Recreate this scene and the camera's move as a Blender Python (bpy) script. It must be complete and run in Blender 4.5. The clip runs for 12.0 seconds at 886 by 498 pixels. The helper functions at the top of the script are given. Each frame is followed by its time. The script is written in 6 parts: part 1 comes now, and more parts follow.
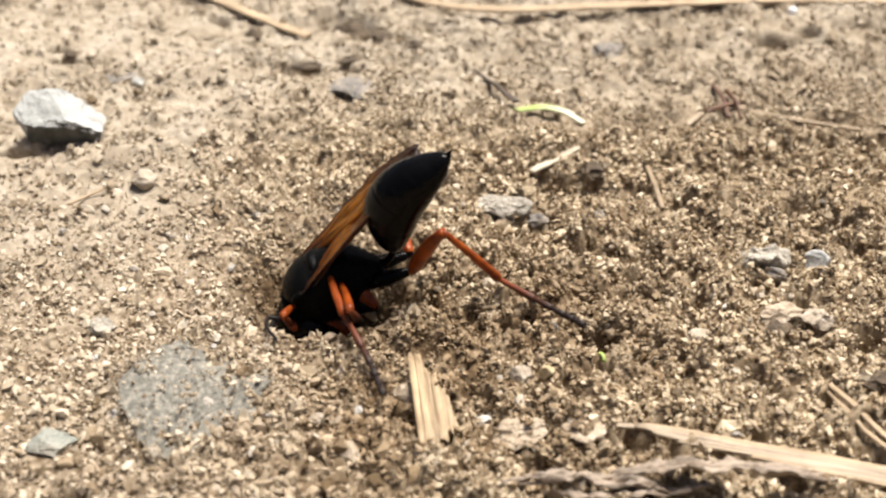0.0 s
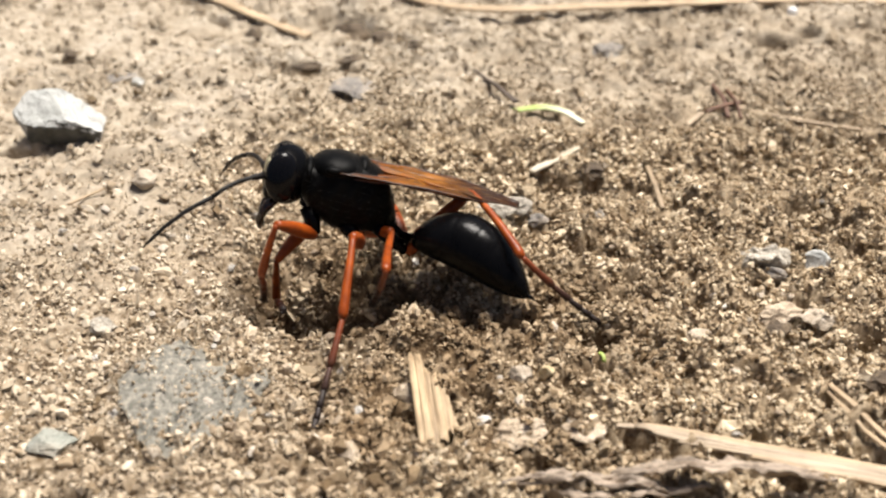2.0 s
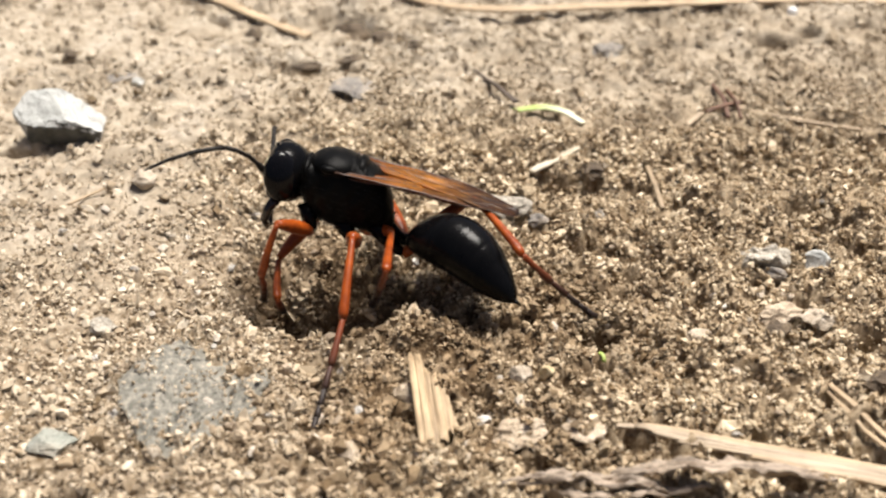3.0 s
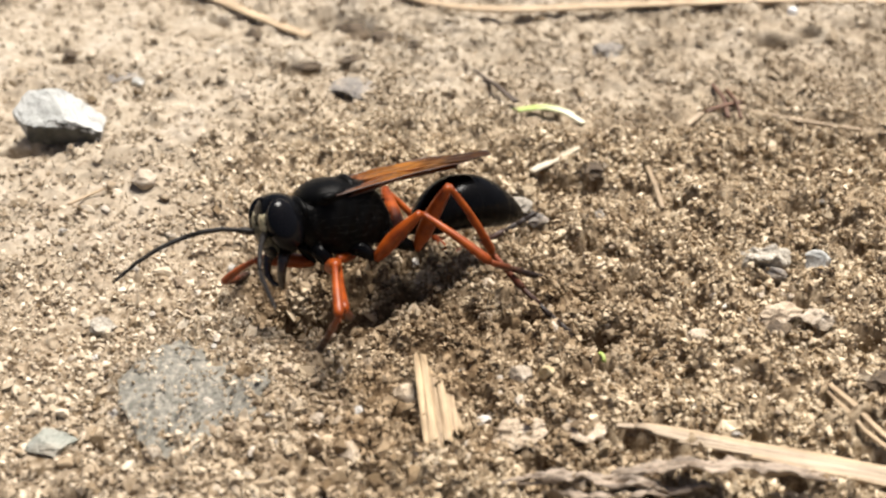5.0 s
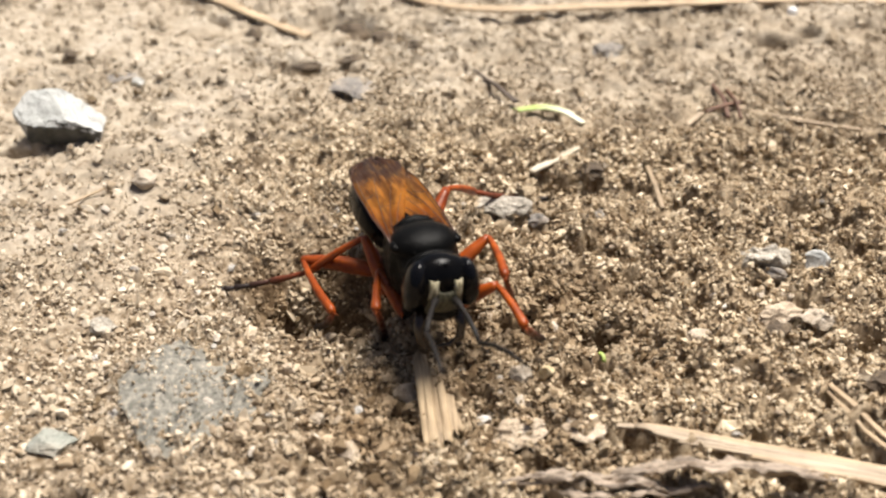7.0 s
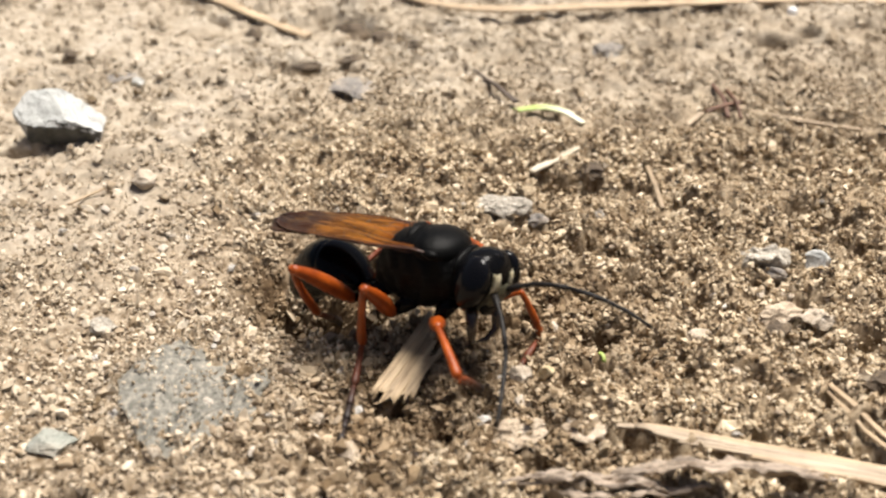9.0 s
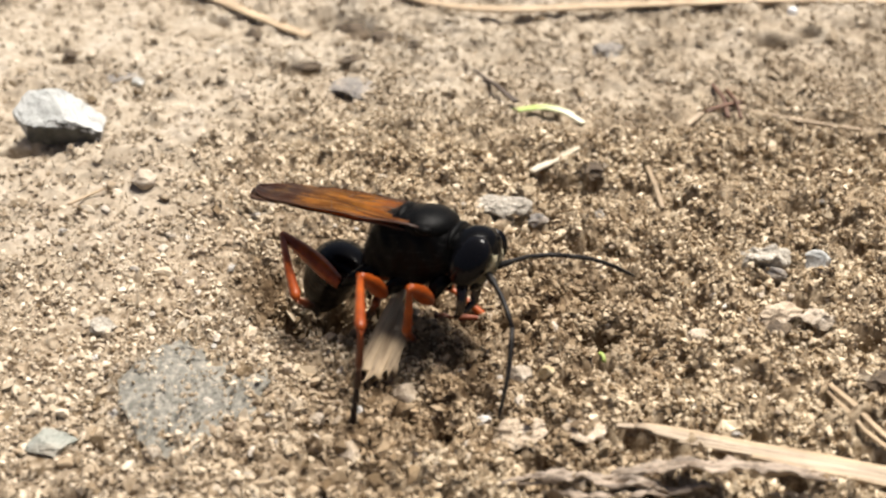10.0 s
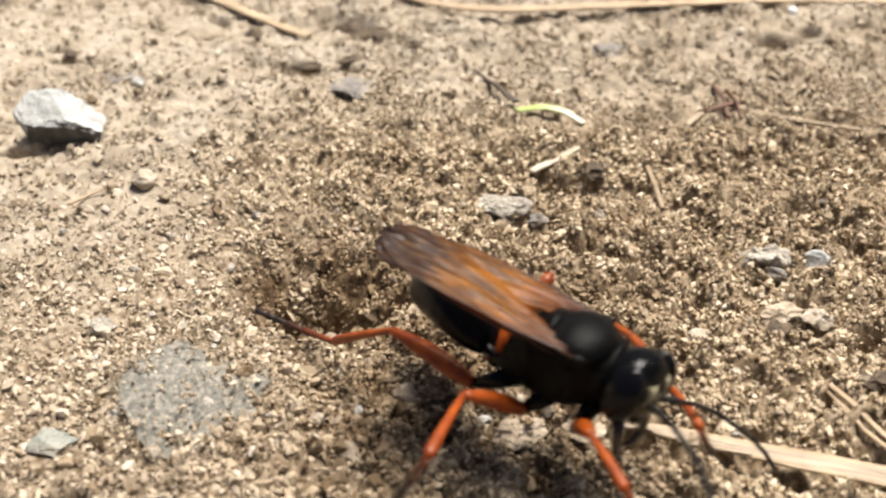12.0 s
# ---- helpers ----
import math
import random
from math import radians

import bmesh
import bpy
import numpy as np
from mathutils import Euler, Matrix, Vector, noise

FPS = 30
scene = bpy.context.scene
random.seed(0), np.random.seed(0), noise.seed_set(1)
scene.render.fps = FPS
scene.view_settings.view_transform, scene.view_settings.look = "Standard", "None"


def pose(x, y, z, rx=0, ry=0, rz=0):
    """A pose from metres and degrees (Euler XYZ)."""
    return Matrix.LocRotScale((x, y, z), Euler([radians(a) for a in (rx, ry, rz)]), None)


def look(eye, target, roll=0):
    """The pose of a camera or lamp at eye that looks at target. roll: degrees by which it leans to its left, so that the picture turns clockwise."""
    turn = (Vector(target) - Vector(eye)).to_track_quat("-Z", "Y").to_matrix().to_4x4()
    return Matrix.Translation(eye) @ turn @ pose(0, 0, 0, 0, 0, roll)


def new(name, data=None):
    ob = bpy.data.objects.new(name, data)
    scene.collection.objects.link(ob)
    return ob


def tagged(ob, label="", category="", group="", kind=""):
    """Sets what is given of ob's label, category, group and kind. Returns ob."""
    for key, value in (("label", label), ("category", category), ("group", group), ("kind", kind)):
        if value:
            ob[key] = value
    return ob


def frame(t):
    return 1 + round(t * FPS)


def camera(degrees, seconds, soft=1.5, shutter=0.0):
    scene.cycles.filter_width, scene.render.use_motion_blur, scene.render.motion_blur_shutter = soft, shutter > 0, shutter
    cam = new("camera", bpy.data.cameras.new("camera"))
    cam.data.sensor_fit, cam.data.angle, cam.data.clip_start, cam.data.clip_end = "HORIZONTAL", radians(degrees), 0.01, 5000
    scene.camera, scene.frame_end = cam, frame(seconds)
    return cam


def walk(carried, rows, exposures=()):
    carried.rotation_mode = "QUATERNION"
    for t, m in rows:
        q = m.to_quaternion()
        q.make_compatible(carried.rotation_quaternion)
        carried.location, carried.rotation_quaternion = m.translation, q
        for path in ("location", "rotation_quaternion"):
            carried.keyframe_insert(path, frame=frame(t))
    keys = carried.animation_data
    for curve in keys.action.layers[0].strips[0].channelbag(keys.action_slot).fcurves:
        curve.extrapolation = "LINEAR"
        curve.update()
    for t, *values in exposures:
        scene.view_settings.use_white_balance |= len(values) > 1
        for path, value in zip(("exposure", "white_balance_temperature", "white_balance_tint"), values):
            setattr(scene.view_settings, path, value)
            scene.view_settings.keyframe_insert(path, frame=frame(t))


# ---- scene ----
from mathutils import Quaternion

MM = 0.001  # all shapes below are drawn in millimetres

cam = camera(40, 12.0, soft=2.35, shutter=0.15)
eye = Vector((0, -91.75, 64.24)) * MM
cam.data.dof.use_dof = True
cam.data.dof.focus_distance = 0.106
cam.data.dof.aperture_fstop = 38
walk(cam, [(0, look(eye, (0, 0, 0))), (12, look(eye, (0, 0, 0)))])

# ---- light ----
SUN_FROM = Vector((0.22, 0.27, 1.0)).normalized()
world = bpy.data.worlds.new("sky")
scene.world = world
world.use_nodes = True
sky = world.node_tree.nodes.new("ShaderNodeTexSky")
sky.sky_type = 'NISHITA'
sky.sun_disc = False
sky.sun_elevation = math.asin(SUN_FROM.z)
sky.air_density = 0.7
sky.dust_density = 5.0
sky.ozone_density = 0.5
sky.sun_rotation = math.atan2(SUN_FROM.x, SUN_FROM.y)
world.node_tree.links.new(sky.outputs[0], world.node_tree.nodes["Background"].inputs[0])
world.node_tree.nodes["Background"].inputs[1].default_value = 0.048
sun = new("sun", bpy.data.lights.new("sun", "SUN"))
sun.data.energy = 5.0
sun.data.angle = radians(26)
sun.data.color = (1.0, 0.945, 0.87)
sun.matrix_world = look(SUN_FROM, (0, 0, 0))
scene.view_settings.exposure = 0.80


# ---- materials ----
class Nodes:
    """A small builder of node materials; coordinates are in millimetres of the object's own space."""

    def __init__(self, name):
        self.mat = bpy.data.materials.new(name)
        self.mat.use_nodes = True
        self.t = self.mat.node_tree
        self.bsdf = self.t.nodes["Principled BSDF"]
        self.out = self.t.nodes["Material Output"]
        c = self.t.nodes.new("ShaderNodeTexCoord")
        m = self.t.nodes.new("ShaderNodeMapping")
        m.inputs["Scale"].default_value = (1000, 1000, 1000)
        self.t.links.new(c.outputs["Object"], m.inputs[0])
        self.co = m.outputs[0]

    def link(self, a, b):
        self.t.links.new(a, b)

    def stretch(self, sx, sy, sz):
        m = self.t.nodes.new("ShaderNodeMapping")
        m.inputs["Scale"].default_value = (sx, sy, sz)
        self.link(self.co, m.inputs[0])
        return m.outputs[0]

    def noise(self, scale, detail=3, rough=0.55, co=None):
        n = self.t.nodes.new("ShaderNodeTexNoise")
        n.inputs["Scale"].default_value = scale
        n.inputs["Detail"].default_value = detail
        n.inputs["Roughness"].default_value = rough
        self.link(co or self.co, n.inputs["Vector"])
        return n.outputs[0]

    def cells(self, scale, feature="F1", co=None):
        n = self.t.nodes.new("ShaderNodeTexVoronoi")
        n.feature = feature
        n.inputs["Scale"].default_value = scale
        self.link(co or self.co, n.inputs["Vector"])
        return n

    def ramp(self, fac, *stops):
        r = self.t.nodes.new("ShaderNodeValToRGB")
        e = r.color_ramp.elements
        while len(e) < len(stops):
            e.new(0.5)
        for el, (p, c) in zip(e, stops):
            el.position = p
            el.color = (*c, 1) if len(c) == 3 else c
        self.link(fac, r.inputs[0])
        return r.outputs[0]

    def mix(self, fac, a, b, blend="MIX"):
        m = self.t.nodes.new("ShaderNodeMix")
        m.data_type = "RGBA"
        m.blend_type = blend
        for sock, v in ((m.inputs[0], fac), (m.inputs[6], a), (m.inputs[7], b)):
            if isinstance(v, (int, float)):
                sock.default_value = v
            elif isinstance(v, tuple):
                sock.default_value = (*v, 1)
            else:
                self.link(v, sock)
        return m.outputs[2]

    def math(self, op, a, b=0.0):
        m = self.t.nodes.new("ShaderNodeMath")
        m.operation = op
        for sock, v in ((m.inputs[0], a), (m.inputs[1], b)):
            if isinstance(v, (int, float)):
                sock.default_value = v
            else:
                self.link(v, sock)
        return m.outputs[0]

    def island(self):
        return self.t.nodes.new("ShaderNodeNewGeometry").outputs["Random Per Island"]

    def bump(self, height, strength, distance):
        b = self.t.nodes.new("ShaderNodeBump")
        b.inputs["Strength"].default_value = strength
        b.inputs["Distance"].default_value = distance * MM
        self.link(height, b.inputs["Height"])
        self.link(b.outputs[0], self.bsdf.inputs["Normal"])

    def done(self, colour, rough=0.6, spec=0.5, metal=0.0, coat=0.0):
        for sock, v in ((self.bsdf.inputs["Base Color"], colour), (self.bsdf.inputs["Roughness"], rough)):
            if isinstance(v, (int, float)):
                sock.default_value = v
            elif isinstance(v, tuple):
                sock.default_value = (*v, 1)
            else:
                self.link(v, sock)
        self.bsdf.inputs["Specular IOR Level"].default_value = spec
        self.bsdf.inputs["Metallic"].default_value = metal
        self.bsdf.inputs["Coat Weight"].default_value = coat
        return self.mat


def make_soil(name, per_island):
    n = Nodes(name)

    def field(attribute):
        node = n.t.nodes.new("ShaderNodeAttribute")
        node.attribute_name = attribute
        return node.outputs["Fac"]

    damp, crust, sand = field("damp"), field("crust"), field("sand")
    big = n.noise(0.06, 4)
    fine = n.noise(1.4, 4, 0.65)
    base = n.ramp(big, (0.32, (0.43, 0.345, 0.245)), (0.7, (0.54, 0.452, 0.335)))
    base = n.mix(n.ramp(fine, (0.35, (0, 0, 0)), (0.75, (1, 1, 1))), base, (0.64, 0.56, 0.44))
    mottle = n.noise(0.22, 5, 0.6)
    base = n.mix(n.ramp(mottle, (0.5, (0, 0, 0)), (0.68, (0.6, 0.6, 0.6))), base, (0.27, 0.20, 0.13))
    # packed crust: paler, greyer and more even than the dug soil
    packed = n.ramp(n.noise(0.16, 5, 0.62), (0.34, (0.31, 0.25, 0.18)), (0.5, (0.415, 0.348, 0.262)), (0.68, (0.485, 0.42, 0.335)))
    base = n.mix(n.math("MULTIPLY", crust, 0.85), base, packed)
    base = n.mix(1.0, base, n.mix(sand, (0.995, 1.0, 0.985), (0.88, 0.905, 0.945)), "MULTIPLY")
    dark = n.mix(fine, (0.13, 0.087, 0.048), (0.29, 0.21, 0.125))
    base = n.mix(damp, base, dark)
    if per_island:
        tone = n.ramp(n.island(), (0.0, (0.36, 0.295, 0.215)), (0.12, (0.62, 0.55, 0.46)), (0.45, (0.93, 0.89, 0.83)), (0.8, (1.14, 1.11, 1.07)), (0.92, (1.38, 1.37, 1.35)),
                      (0.985, (1.5, 1.52, 1.54)))
        base = n.mix(1.0, base, tone, "MULTIPLY")
        n.bump(n.noise(5.0, 3, 0.7), 0.6, 0.08)
    else:
        # The sheet is darker than its grains: shade of the gaps, painted in.
        rough = n.ramp(n.noise(1.3, 5, 0.68), (0.36, (0.24, 0.185, 0.125)), (0.64, (0.80, 0.76, 0.71)))
        # Small dark spots paint the shade of little pits into the crust.
        even = n.ramp(n.noise(0.7, 6, 0.7), (0.32, (0.34, 0.28, 0.22)), (0.44, (0.82, 0.79, 0.75)), (0.7, (1.12, 1.11, 1.10)))
        base = n.mix(1.0, base, n.mix(crust, rough, even), "MULTIPLY")
        n.bump(n.noise(4.0, 4, 0.7), 0.8, 0.15)
    return n.done(base, 0.88, 0.25)


def make_stone(name, a, b, c, scale=0.5, rough=0.75, bump=0.5):
    n = Nodes(name)
    col = n.ramp(n.noise(scale, 5, 0.6), (0.3, a), (0.5, b), (0.72, c))
    speck = n.ramp(n.noise(4.5, 2), (0.32, (0.55, 0.52, 0.5)), (0.5, (1, 1, 1)))
    col = n.mix(0.6, col, n.mix(1.0, col, speck, "MULTIPLY"))
    n.bump(n.noise(2.2, 5, 0.65), bump, 0.2)
    return n.done(col, rough, 0.35)


def make_straw(name, light, dark, fibre=3.0):
    n = Nodes(name)
    grain = n.noise(1.0, 4, 0.6, n.stretch(0.12, fibre, fibre))
    blotch = n.noise(0.35, 3)
    col = n.ramp(grain, (0.3, dark), (0.62, light))
    col = n.mix(n.ramp(blotch, (0.45, (0, 0, 0)), (0.8, (0.6, 0.6, 0.6))), col, tuple(v * 0.6 for v in dark))
    n.bump(grain, 0.7, 0.12)
    return n.done(col, 0.6, 0.35)


SOIL = make_soil("soil", False)
GRAIN = make_soil("soil_grain", True)
STONE_WHITE = make_stone("white_stone", (0.34, 0.35, 0.33), (0.45, 0.455, 0.435), (0.55, 0.55, 0.53), 0.3, 0.8, 0.5)
STONE_GREEN = make_stone("grey_green_stone", (0.20, 0.22, 0.19), (0.30, 0.30, 0.26), (0.44, 0.39, 0.31), 0.28, 0.7, 0.8)
STONE_DUSTY = make_stone("dusty_stone", (0.10, 0.098, 0.08), (0.185, 0.176, 0.15), (0.38, 0.345, 0.285), 1.8, 0.85, 1.0)
STONE_TAN = make_stone("tan_stone", (0.33, 0.255, 0.18), (0.44, 0.355, 0.26), (0.56, 0.47, 0.37), 0.7, 0.85, 1.0)
STONE_PALE = make_stone("pale_stone", (0.30, 0.245, 0.18), (0.40, 0.335, 0.26), (0.52, 0.455, 0.37), 0.9, 0.85, 1.0)
STONE_YELLOW = make_stone("yellow_stone", (0.38, 0.30, 0.17), (0.47, 0.38, 0.23), (0.55, 0.47, 0.33), 0.6)
STONE_BLUE = make_stone("blue_grey_stone", (0.13, 0.12, 0.11), (0.21, 0.19, 0.17), (0.38, 0.32, 0.25), 1.0, 0.9, 1.0)
STONE_CHALK = make_stone("chalky_stone", (0.22, 0.195, 0.16), (0.37, 0.335, 0.28), (0.52, 0.475, 0.40), 1.2, 0.85, 1.0)
# Painted shade for the white stone's overhanging front.
STONE_SHADE = make_stone("shaded_stone_face", (0.05, 0.05, 0.045), (0.085, 0.085, 0.075), (0.14, 0.135, 0.12), 0.6, 0.85, 0.8)
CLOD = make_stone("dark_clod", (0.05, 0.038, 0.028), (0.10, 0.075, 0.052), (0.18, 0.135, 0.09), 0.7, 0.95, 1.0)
STRAW = make_straw("straw", (0.47, 0.36, 0.235), (0.27, 0.19, 0.115))
STRAW_PALE = make_straw("pale_straw", (0.43, 0.345, 0.25), (0.24, 0.18, 0.12))
STRAW_DULL = make_straw("dull_straw", (0.33, 0.25, 0.165), (0.20, 0.145, 0.09))
STRAW_WHITE = make_straw("bleached_straw", (0.54, 0.48, 0.38), (0.36, 0.31, 0.23))
TWIG_RED = make_straw("reddish_twig", (0.15, 0.075, 0.045), (0.06, 0.03, 0.02))
WOOD = make_straw("split_wood", (0.45, 0.335, 0.205), (0.15, 0.10, 0.055), 3.0)
BARK = make_straw("weathered_leaf", (0.43, 0.345, 0.265), (0.095, 0.070, 0.05), 2.2)
TWIG = make_straw("dark_twig", (0.10, 0.07, 0.05), (0.04, 0.03, 0.022))


def make_pebble():
    n = Nodes("mixed_pebble")
    pick = n.t.nodes.new("ShaderNodeObjectInfo").outputs["Random"]
    col = n.ramp(pick, (0.0, (0.22, 0.17, 0.12)), (0.3, (0.38, 0.31, 0.23)), (0.55, (0.46, 0.395, 0.31)), (0.8, (0.55, 0.49, 0.41)), (0.92, (0.34, 0.32, 0.29)), (1.0, (0.62, 0.60, 0.56)))
    speck = n.ramp(n.noise(3.5, 4, 0.65), (0.32, (0.55, 0.50, 0.45)), (0.6, (1.1, 1.1, 1.1)))
    n.bump(n.noise(3.0, 4, 0.65), 0.8, 0.15)
    return n.done(n.mix(1.0, col, speck, "MULTIPLY"), 0.85, 0.3)


PEBBLE = make_pebble()


def make_green():
    n = Nodes("fresh_grass")
    sep = n.t.nodes.new("ShaderNodeSeparateXYZ")
    n.link(n.co, sep.inputs[0])
    grain = n.noise(1.0, 3, 0.6, n.stretch(0.2, 4, 4))
    f = n.math("ADD", n.math("MULTIPLY", sep.outputs[0], 0.1), n.math("MULTIPLY", grain, 0.25))
    return n.done(n.ramp(f, (0.35, (0.30, 0.38, 0.10)), (0.75, (0.56, 0.53, 0.40))), 0.5, 0.4)


GREEN = make_green()


def make_chitin():
    n = Nodes("black_cuticle")
    pits = n.noise(7.0, 3, 0.6)
    col = n.ramp(n.noise(0.6, 3), (0.35, (0.002, 0.002, 0.0022)), (0.7, (0.0032, 0.0032, 0.0036)))
    n.bump(pits, 0.25, 0.05)
    return n.done(col, n.ramp(n.noise(1.2, 4), (0.3, (0.15,) * 3), (0.7, (0.22,) * 3)), 0.085)


def make_dull_chitin():
    n = Nodes("dull_black_cuticle")
    n.bump(n.noise(9.0, 4, 0.7), 0.5, 0.06)
    return n.done(n.ramp(n.noise(0.8, 4), (0.35, (0.0018, 0.0018, 0.0018)), (0.75, (0.004, 0.0038, 0.0036))), 0.36, 0.06)


def make_leg():
    n = Nodes("orange_leg")
    col = n.ramp(n.noise(0.7, 4), (0.3, (0.12, 0.018, 0.003)), (0.7, (0.31, 0.062, 0.006)))
    col = n.mix(n.ramp(n.noise(2.5, 3), (0.6, (0, 0, 0)), (0.85, (0.5, 0.5, 0.5))), col, (0.22, 0.03, 0.006))
    n.bump(n.noise(6.0, 3), 0.3, 0.04)
    n.bsdf.inputs["Subsurface Weight"].default_value = 0.0
    return n.done(col, 0.38, 0.28)


def make_tarsus():
    n = Nodes("brown_tarsus")
    sep = n.t.nodes.new("ShaderNodeSeparateXYZ")
    n.link(n.co, sep.inputs[0])
    f = n.math("ADD", n.math("MULTIPLY", sep.outputs[0], 0.13), n.math("MULTIPLY", n.math("SUBTRACT", n.noise(0.8, 4), 0.5), 0.5))
    n.bump(n.noise(8.0, 3), 0.5, 0.05)
    return n.done(n.ramp(f, (0.05, (0.17, 0.036, 0.010)), (0.5, (0.06, 0.020, 0.010)), (0.8, (0.018, 0.011, 0.009))), 0.5, 0.3)


def make_wing():
    n = Nodes("amber_wing")
    sep = n.t.nodes.new("ShaderNodeSeparateXYZ")
    n.link(n.co, sep.inputs[0])
    wob = n.noise(0.3, 4)
    streak = n.noise(0.8, 4, 0.65, n.stretch(0.35, 1.2, 1))
    fine = n.noise(1.0, 3, 0.6, n.stretch(0.45, 3.2, 1))
    f = n.math("ADD", n.math("MULTIPLY", sep.outputs[0], -0.0571), n.math("MULTIPLY", n.math("SUBTRACT", wob, 0.5), 0.3))
    f = n.math("ADD", f, n.math("MULTIPLY", n.math("SUBTRACT", streak, 0.5), 0.45))
    col = n.ramp(f, (0.0, (0.075, 0.024, 0.009)), (0.2, (0.34, 0.10, 0.013)), (0.42, (0.60, 0.25, 0.038)), (0.58, (0.40, 0.165, 0.036)), (0.72, (0.10, 0.06, 0.045)), (1.0, (0.07, 0.055, 0.055)))
    col = n.mix(n.ramp(streak, (0.42, (0, 0, 0)), (0.62, (0.9,) * 3)), col, n.mix(0.8, col, (0.09, 0.028, 0.008)))
    col = n.mix(n.ramp(fine, (0.52, (0, 0, 0)), (0.72, (0.5,) * 3)), col, n.mix(0.5, col, (0.8, 0.45, 0.13)))
    n.bump(n.noise(1.0, 3, 0.6, n.stretch(0.25, 1.6, 1)), 0.9, 0.25)
    n.done(col, 0.34, 0.3)
    tr = n.t.nodes.new("ShaderNodeBsdfTranslucent")
    n.link(col, tr.inputs[0])
    clear = n.t.nodes.new("ShaderNodeBsdfTransparent")
    n.link(n.mix(0.35, col, (0.9, 0.7, 0.45)), clear.inputs[0])
    m1 = n.t.nodes.new("ShaderNodeMixShader")
    m1.inputs[0].default_value = 0.48
    n.link(n.bsdf.outputs[0], m1.inputs[1])
    n.link(tr.outputs[0], m1.inputs[2])
    m2 = n.t.nodes.new("ShaderNodeMixShader")
    m2.inputs[0].default_value = 0.32
    n.link(m1.outputs[0], m2.inputs[1])
    n.link(clear.outputs[0], m2.inputs[2])
    n.link(m2.outputs[0], n.out.inputs[0])
    return n.mat


def make_plain(name, colour, rough, spec=0.5, coat=0.0):
    n = Nodes(name)
    n.bump(n.noise(6.0, 3), 0.2, 0.03)
    var = n.mix(n.noise(2.0, 3), tuple(v * 0.75 for v in colour), colour)
    return n.done(var, rough, spec, 0.0, coat)


def make_face_hair(name, low, mid, high):
    n = Nodes(name)
    tuft = n.noise(3.0, 4, 0.7, n.stretch(1, 1.6, 0.6))
    n.bump(n.noise(7.0, 3), 0.8, 0.08)
    return n.done(n.ramp(tuft, (0.36, low), (0.5, mid), (0.68, high)), 0.5, 0.3)


CHITIN = make_chitin()
CHITIN_DULL = make_dull_chitin()
LEG = make_leg()
TARSUS = make_tarsus()
WING = make_wing()
VEIN = make_plain("wing_vein", (0.05, 0.018, 0.008), 0.45)
EYE_MAT = make_plain("compound_eye", (0.004, 0.004, 0.005), 0.12, 0.14, 0.0)
FACE_HAIR = make_face_hair("pale_face_hair", (0.08, 0.068, 0.036), (0.30, 0.26, 0.16), (0.50, 0.46, 0.34))
FACE = make_face_hair("olive_face_down", (0.012, 0.011, 0.007), (0.042, 0.038, 0.020), (0.11, 0.10, 0.06))
HAIR = make_plain("dark_hair", (0.010, 0.009, 0.008), 0.6, 0.15)
ANTENNA = make_plain("black_antenna", (0.012, 0.010, 0.009), 0.55, 0.2)
JAW = make_plain("dark_jaw", (0.02, 0.010, 0.006), 0.25)
DEW = make_plain("white_quartz", (0.9, 0.9, 0.9), 0.12, 0.8)


# ---- shapes, in millimetres ----
def mesh_object(name, verts, faces, material, smooth=True):
    me = bpy.data.meshes.new(name)
    me.from_pydata([tuple(v) for v in np.asarray(verts, float) * MM], [], faces)
    me.materials.append(material)
    if smooth:
        me.shade_smooth()
    me.update()
    return new(name, me)


def part(name, shape, material, parent, label="", smooth=True):
    ob = mesh_object(name, shape[0], shape[1], material, smooth)
    ob.parent = parent
    if label:
        tagged(ob, label)
    return ob


def join(*shapes):
    verts, faces = [], []
    for v, f in shapes:
        k = len(verts)
        verts.extend([tuple(p) for p in v])
        faces.extend([tuple(i + k for i in face) for face in f])
    return verts, faces


def moved(shape, x=0, y=0, z=0, rx=0, ry=0, rz=0, scale=(1, 1, 1)):
    m = pose(x, y, z, rx, ry, rz) @ Matrix.Diagonal((*scale, 1))
    return [tuple(m @ Vector(p)) for p in shape[0]], shape[1]


def tube(points, radii, n=10, flat=1.0):
    """A closed tube along points; radii one a point; flat squeezes it along its own up direction."""
    pts = [Vector(p) for p in points]
    verts, faces = [], []
    side = None
    for i, p in enumerate(pts):
        d = (pts[min(i + 1, len(pts) - 1)] - pts[max(i - 1, 0)]).normalized()
        if side is None:
            ref = Vector((0, 0, 1)) if abs(d.z) < 0.9 else Vector((0, 1, 0))
            side = d.cross(ref).normalized()
        side = (side - d * side.dot(d)).normalized()
        up = side.cross(d)
        for k in range(n):
            a = 2 * math.pi * k / n
            verts.append(p + (side * math.cos(a) + up * (math.sin(a) * flat)) * radii[i])
    for i in range(len(pts) - 1):
        for k in range(n):
            a, b = i * n + k, i * n + (k + 1) % n
            faces.append((a, b, b + n, a + n))
    faces.append(tuple(reversed(range(n))))
    faces.append(tuple(range((len(pts) - 1) * n, len(pts) * n)))
    return verts, faces


def ball(rx, ry, rz, level=3):
    bm = bmesh.new()
    bmesh.ops.create_icosphere(bm, subdivisions=level, radius=1.0)
    verts = [(v.co.x * rx, v.co.y * ry, v.co.z * rz) for v in bm.verts]
    faces = [tuple(v.index for v in f.verts) for f in bm.faces]
    bm.free()
    return verts, faces


